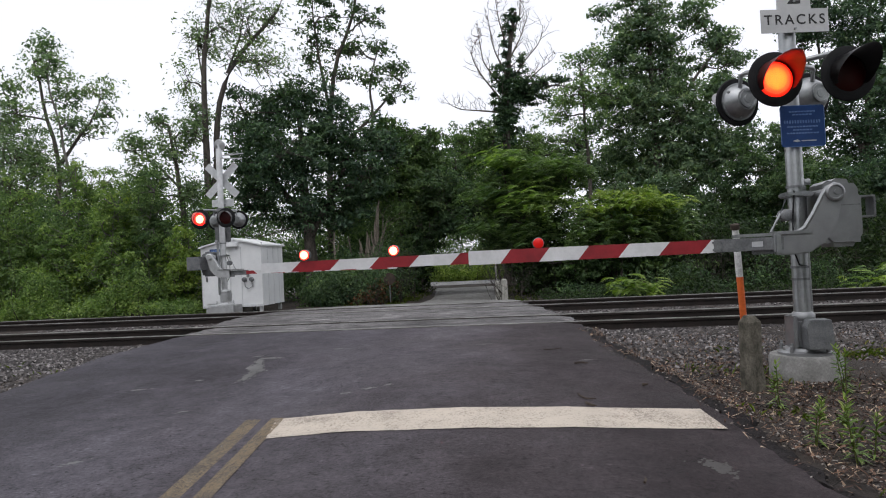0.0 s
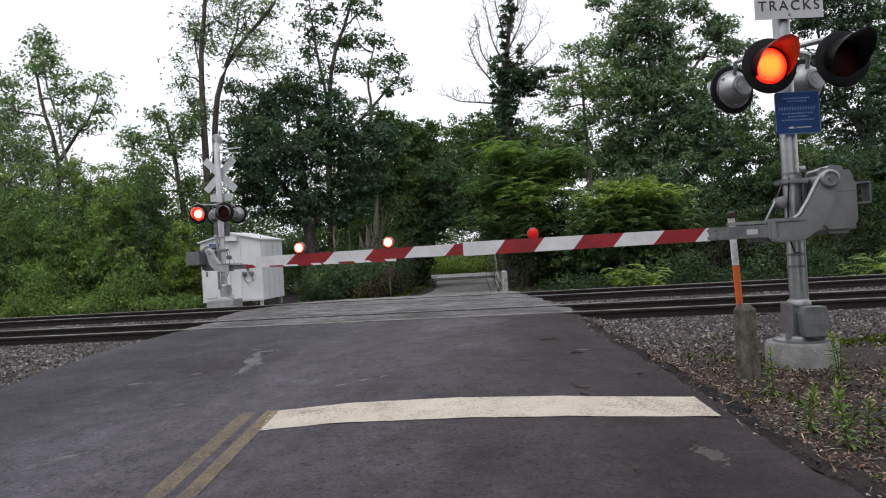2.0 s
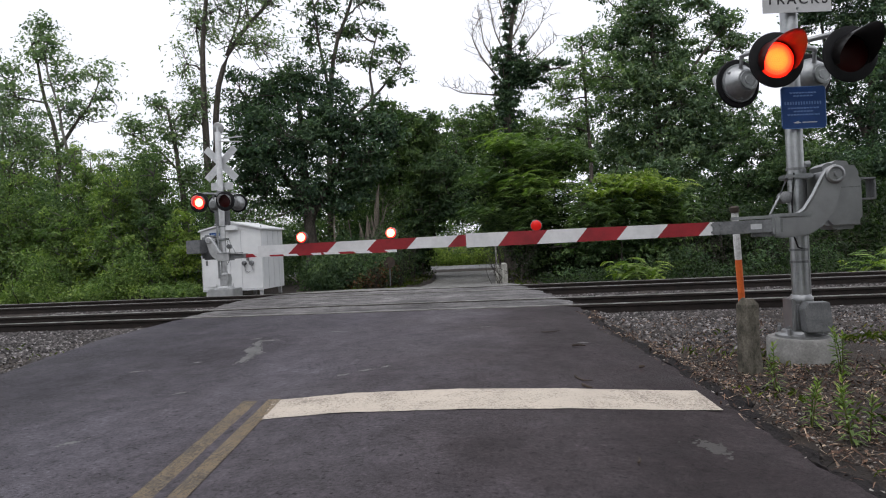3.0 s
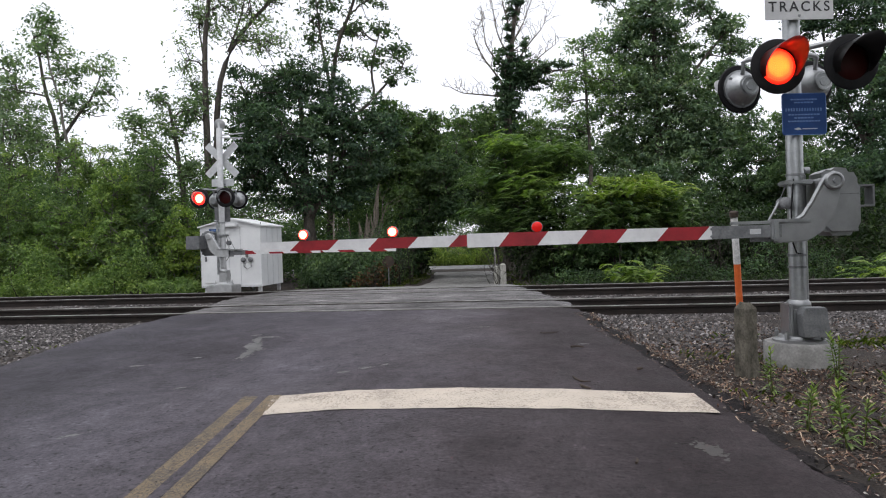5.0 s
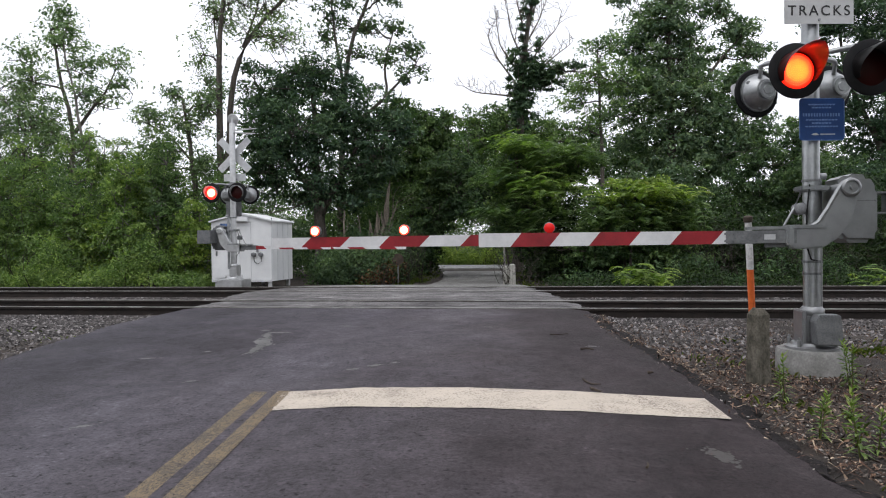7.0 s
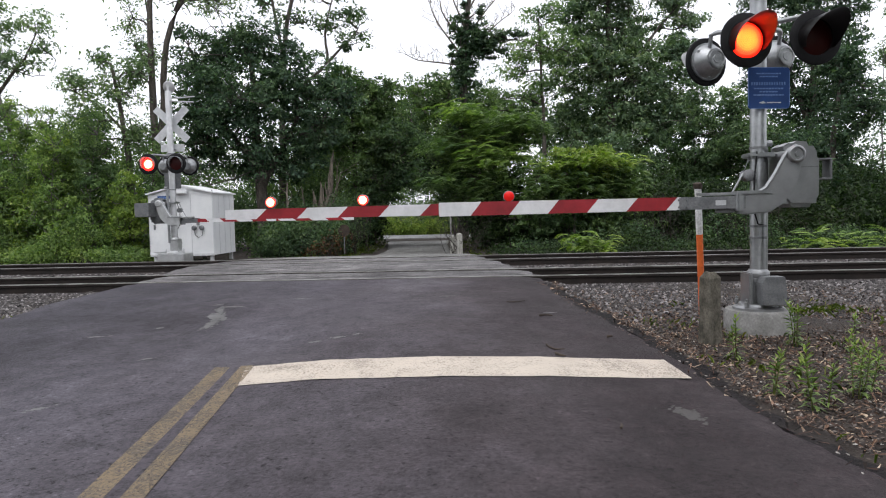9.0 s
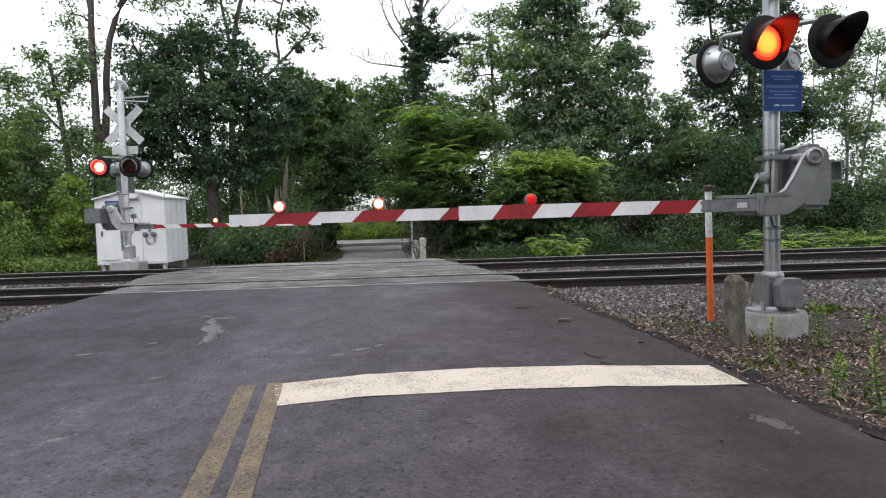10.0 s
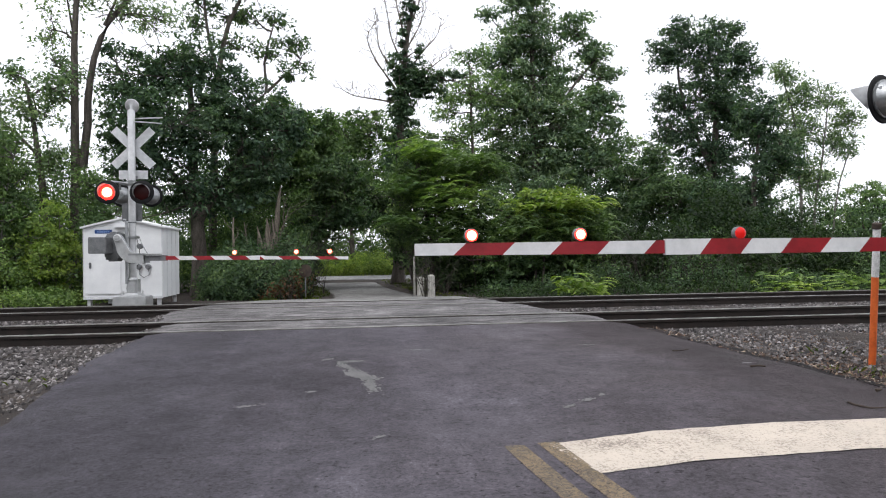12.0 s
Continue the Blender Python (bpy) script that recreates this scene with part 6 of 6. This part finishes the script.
thicket("undergrowth", "light green undergrowth along the tracks", L_LIGHT, 24000, 0.13, (-28, -10.2, 20.2, 23.0), lambda x: max(0.25, 0.9 + 0.8 * math.sin(x * 1.9) + 0.6 * math.sin(x * 0.83 + 1)), 61, 40, 0.26)
thicket("undergrowth", "mid-green undergrowth under the slim trees", L_MID, 40000, 0.15, (-30, -9.8, 22, 27), lambda x: 3.2, 62, 40, 0.34)
thicket("undergrowth", "dark undergrowth inside the wood", L_DEEP, 46000, 0.2, (-34, -6.0, 28, 34), lambda x: 4.0, 63, 40, 0.4)
thicket("undergrowth", "dark green undergrowth beside the hut", L_DEEP, 26000, 0.14, (-7.2, -4.4, 22.6, 25.2), lambda x: 1.5, 64)
thicket("undergrowth", "green undergrowth along the lane", L_MID, 26000, 0.16, (-9, -3.9, 27.5, 38), lambda x: 3.0, 65)
thicket("dead_leaves", "reddish-brown dead leaves among the undergrowth", L_DEAD, 1000, 0.13, (-5.2, -3.5, 22.0, 23.6), lambda x: 0.8, 76, 20, 0.3)
# the next three get the dark of the hollows from their leaf colour
thicket("undergrowth", "green undergrowth beside the lane, shade put into its leaf colour", L_SHADE, 30000, 0.17, (-0.9, 9, 24, 29), lambda x: 2.2, 66, 40, 0.34)
thicket("undergrowth", "undergrowth at the foot of the big trees, coloured dark as in shade", L_SHADE, 60000, 0.2, (4.6, 26, 23.6, 30), lambda x: 2.4, 67, 44, 0.38)
thicket("undergrowth", "low weeds along the far track, coloured dark as in shade", L_SHADE, 9000, 0.12, (0.6, 26, 19.2, 22.0), lambda x: 0.42, 77, 24, 0.18)
thicket("undergrowth", "low leafy shrubs before the dark wood", L_DEEP, 6000, 0.13, (1.5, 16, 21.0, 23.2), lambda x: 0.8 + 0.7 * math.sin(x * 1.7), 78, 30, 0.26)
thicket("undergrowth", "dark undergrowth far along the tracks", L_DEEP, 24000, 0.22, (20, 44, 24, 38), lambda x: 3.6, 68)
thicket("undergrowth", "bright bushes behind the crossing road", L_FRESH, 22000, 0.2, (-16, 6, 48.0, 50.5), lambda x: 1.5, 69)
thicket("far_wood", "distant green wood behind the trees", L_MID, 60000, 0.36, (-60, 2, 53, 64), lambda x: 7.5, 70, 24, 0.8)
thicket("far_wood", "distant grey-green wood along the line", L_DEEP, 50000, 0.36, (6, 75, 44, 62), lambda x: 6.2 if x < 24 else 5.4, 71, 24, 0.8)
thicket("far_wood", "distant green wood along the line", L_GREY, 24000, 0.34, (-75, -30, 30, 50), lambda x: 6.0, 72, 24, 0.7)


def dry_brush(label, x, y, z, h, w, n, seed):
    """A tangle of thin dead stems."""
    rng = np.random.default_rng(seed)
    t = thing("dead_brush", label, "dead brush", pose(x, y, z))
    stems = []
    for _ in range(n):
        a = np.array([rng.normal() * w * 0.35, rng.normal() * 0.3, -0.1])
        e = a + np.array([rng.normal() * w * 0.5, rng.normal() * 0.4, h * rng.uniform(0.5, 1.1)])
        pts = curve_pts(a, e, rng, 0.08, 6)
        stems.append(tube_arrays(pts, np.linspace(0.012, 0.004, 6), 3))
        for _k in range(4):
            j = rng.integers(2, 6)
            stems.append(tube_arrays(curve_pts(pts[j], pts[j] + rng.normal(size=3) * 0.28 + np.array([0, 0, 0.2]), rng, 0.1, 4), [0.006, 0.005, 0.004, 0.003], 3))
    v, q = joined(stems)
    tagged(mesh_of("dry_stem", v, q, M_BRUSH, t), "", "", "", "stuff")


for _n, (_x, _y, _h, _w, _k) in enumerate([(6.2, 22.6, 1.8, 1.4, 26), (8.6, 23.4, 1.6, 1.8, 24), (-0.2, 22.7, 1.6, 1.0, 22), (-4.3, 24.0, 1.8, 1.2, 34), (-5.6, 23.2, 1.2, 1.0, 20), (11.0, 23.4, 1.7, 2.0, 22)]):
    dry_brush("tangle of thin grey-brown dead stems among the bushes", _x, _y, -0.12, _h, _w, _k, 500 + _n)

# unseen woods added behind and beside the camera, closing off the low sky light
thicket("far_wood", "unseen green wood added behind the camera to block low sky", L_DEEP, 26000, 0.5, (-34, 34, -26, -15), lambda x: 11.0, 73, 26, 1.0)
thicket("far_wood", "unseen green wood added beside the camera to block low sky", L_DEEP, 12000, 0.5, (10, 18, -16, 3), lambda x: 9.0, 74, 26, 0.9)
thicket("far_wood", "unseen green wood added beside the camera to block low sky", L_DEEP, 12000, 0.5, (-24, -14, -16, 2), lambda x: 9.0, 75, 26, 0.9)


def fern_bank(name, label, leaves, zone, n, length, seed, base=0.3, leaflets=13):
    rng = np.random.default_rng(seed)
    x, y = rng.uniform(zone[0], zone[1], n), rng.uniform(zone[2], zone[3], n)
    keep = off_road(x, y, 0.3)
    x, y = x[keep], y[keep]
    roots = np.stack([x, y, side_z(y) + rng.uniform(0, base, len(x))], 1)
    v, q = fronds(rng, roots, length, leaflets, length * 0.2, length * 0.055)
    return tagged(mesh_of(name, v, q, leaves), label, "ferns", "", "stuff")


fern_bank("fern_bank", "yellow-green ferns along the far side of the tracks", L_LIGHT, (9.0, 26, 18.7, 21.0), 260, 0.62, 81, 0.55)
fern_bank("fern_bank", "fresh green ferns and weeds by the far track", L_FRESH, (8.5, 18, 18.4, 19.6), 80, 0.6, 82)


def sumac_fronds(name, label, leaves, cx, cy, cz, rx, ry, rz, n, length, seed):
    rng = np.random.default_rng(seed)
    d = rng.normal(size=(n, 3))
    d[:, 2] = np.abs(d[:, 2]) * 1.0 - 0.25
    d[:, 1] = -np.abs(d[:, 1])
    d /= np.linalg.norm(d, axis=1)[:, None]
    roots = np.array([cx, cy, cz]) + d * np.array([rx, ry, rz]) * rng.uniform(0.35, 1.1, n)[:, None]
    v, q = fronds(rng, roots, length, 10, length * 0.27, length * 0.075, 0.35, 0.55)
    return tagged(mesh_of(name, v, q, leaves), label, "foliage", "", "stuff")


for _n, (_x, _y, _z, _r, _k) in enumerate([(-0.2, 25.4, 4.7, 1.0, 70), (1.1, 25.2, 4.2, 1.2, 90), (-0.7, 25.0, 3.5, 0.9, 60), (0.7, 24.8, 3.0, 1.5, 110), (2.1, 25.2, 4.3, 0.8, 50), (-0.9, 24.8, 2.2, 0.8, 50), (1.0, 24.6, 1.9, 1.4, 90)]):
    sumac_fronds("sumac_foliage", "long feathery sumac leaves", L_LIGHT if _n in (0, 3) else L_SUMAC, _x, _y, _z, _r, _r * 0.9, _r * 0.7, _k, 0.8, 400 + _n)
sumac_fronds("sumac_foliage", "fresh feathery leaves on the bush", L_SUMAC, 3.9, 23.0, 1.9, 2.1, 1.1, 0.9, 210, 0.62, 92)
sumac_fronds("sumac_foliage", "yellow-green feathery leaves crowning the bush", L_FRESH, 4.0, 22.7, 2.75, 1.6, 0.7, 0.4, 110, 0.6, 94)
sumac_fronds("sumac_foliage", "bright feathery leaves low by the tracks", L_FRESH, 3.3, 18.9, 0.25, 0.8, 0.4, 0.45, 60, 0.5, 93)


# ---- weeds beside the asphalt ----
def weed(label, x, y, h, stems, seed, leaves=None):
    """Upright leafy stems with narrow leaves."""
    rng = np.random.default_rng(seed)
    t = thing("weed", label, "weed", pose(x, y, float(ground_z(x, y)) - 0.02), "weeds on the verge")
    wood, low, top = [], [], []
    for _ in range(stems):
        a, hh = rng.uniform(0, 6.28), h * rng.uniform(0.65, 1.1)
        b = np.array([0.045 * math.cos(a), 0.045 * math.sin(a), 0])
        pts = curve_pts(b * 0.5, b * 1.7 + np.array([0, 0, hh]), rng, 0.03, 6)
        wood.append(tube_arrays(pts, np.linspace(0.006, 0.002, 6), 4))
        n = int(34 * hh / 0.4)
        for i in range(n):
            k = 0.1 + 0.9 * i / n
            j = min(int(k * 5), 4)
            p = pts[j] + (pts[j + 1] - pts[j]) * (k * 5 - j)
            az = i * 2.4 + rng.normal() * 0.3
            L = 0.105 * (1.15 - 0.6 * k) * rng.uniform(0.75, 1.2)
            d = np.array([math.cos(az), math.sin(az), 0.15 + 1.1 * k * k])
            d /= np.linalg.norm(d)
            w = np.array([-math.sin(az), math.cos(az), 0]) * 0.010
            m = p + d * L * 0.45
            (top if k > 0.78 else low).extend([p, m - w, p + d * L - np.array([0, 0, L * 0.4 * (1.1 - k)]), m + w])
    v, q = joined(wood)
    tagged(mesh_of("stem", v, q, L_GRASS, t), "", "", "", "stuff")
    mesh_of("leaf_blade", np.array(low), np.arange(len(low)).reshape(-1, 4), leaves or L_LIGHT, t)
    tagged(mesh_of("leaf_tip", np.array(top), np.arange(len(top)).reshape(-1, 4), L_FRESH, t), "yellow-green young leaves at the top", "", "", "stuff")


WEEDS = [(2.75, 6.05, 0.44, 2), (2.58, 4.98, 0.38, 2), (2.72, 4.6, 0.52, 2), (2.83, 4.72, 0.4, 1), (3.46, 6.55, 0.42, 3), (3.12, 4.9, 0.46, 3), (3.3, 5.1, 0.36, 2), (3.2, 4.35, 0.34, 2), (2.95, 5.5, 0.16, 2), (3.75, 5.7, 0.26, 2), (4.3, 7.2, 0.22, 2), (3.9, 6.3, 0.2, 2)]
for _n, (_x, _y, _h, _s) in enumerate(WEEDS):
    weed("upright green weed with narrow leaves on the verge", _x, _y, _h, _s, 200 + _n)


def grass(name, label, areas, n, h, seed, leaves=L_GRASS):
    rng = np.random.default_rng(seed)
    V = []
    for (x0, x1, y0, y1, share) in areas:
        k = int(n * share)
        x, y = rng.uniform(x0, x1, k), rng.uniform(y0, y1, k)
        dens = lump_noise(x, y, 1.1) + rng.uniform(-0.25, 0.25, k)
        keep = off_road(x, y, 0.12) & (dens > 0.16)
        x, y = x[keep], y[keep]
        p = np.stack([x, y, np.maximum(ground_z(x, y), side_z(y)) - 0.01], 1)
        a = rng.uniform(0, 6.28, len(x))
        hh = h * rng.uniform(0.4, 1.3, len(x))
        d = np.stack([np.cos(a) * 0.5, np.sin(a) * 0.5, np.ones(len(x))], 1) * hh[:, None]
        s = np.stack([-np.sin(a), np.cos(a), np.zeros(len(x))], 1) * 0.005
        tip = p + d * 1.0 + np.stack([np.cos(a), np.sin(a), -0.4 * np.ones(len(x))], 1) * (hh * 0.4)[:, None]
        m = p + d * 0.6
        V.append(np.stack([p - s, p + s, m + s, tip, m - s], 1).reshape(-1, 3))
    v = np.concatenate(V)
    return tagged(mesh_of(name, v, np.arange(len(v)).reshape(-1, 5), leaves), label, "grass", "", "stuff")


grass("grass_tufts", "sparse grass and moss tufts on the verge", [(2.3, 6.5, 3.5, 9.2, 0.65), (4.0, 6.6, 8.3, 9.0, 0.35), (-9, -5.2, 6, 9.6, 0.1), (-4.6, -3.0, 21, 26, 0.15)], 3600, 0.08, 95)
grass("grass_tufts", "grass strip beside the lane", [(-5.6, -2.9, 20.5, 40, 0.7), (-1.2, 0.8, 20, 40, 0.3)], 9000, 0.12, 96)
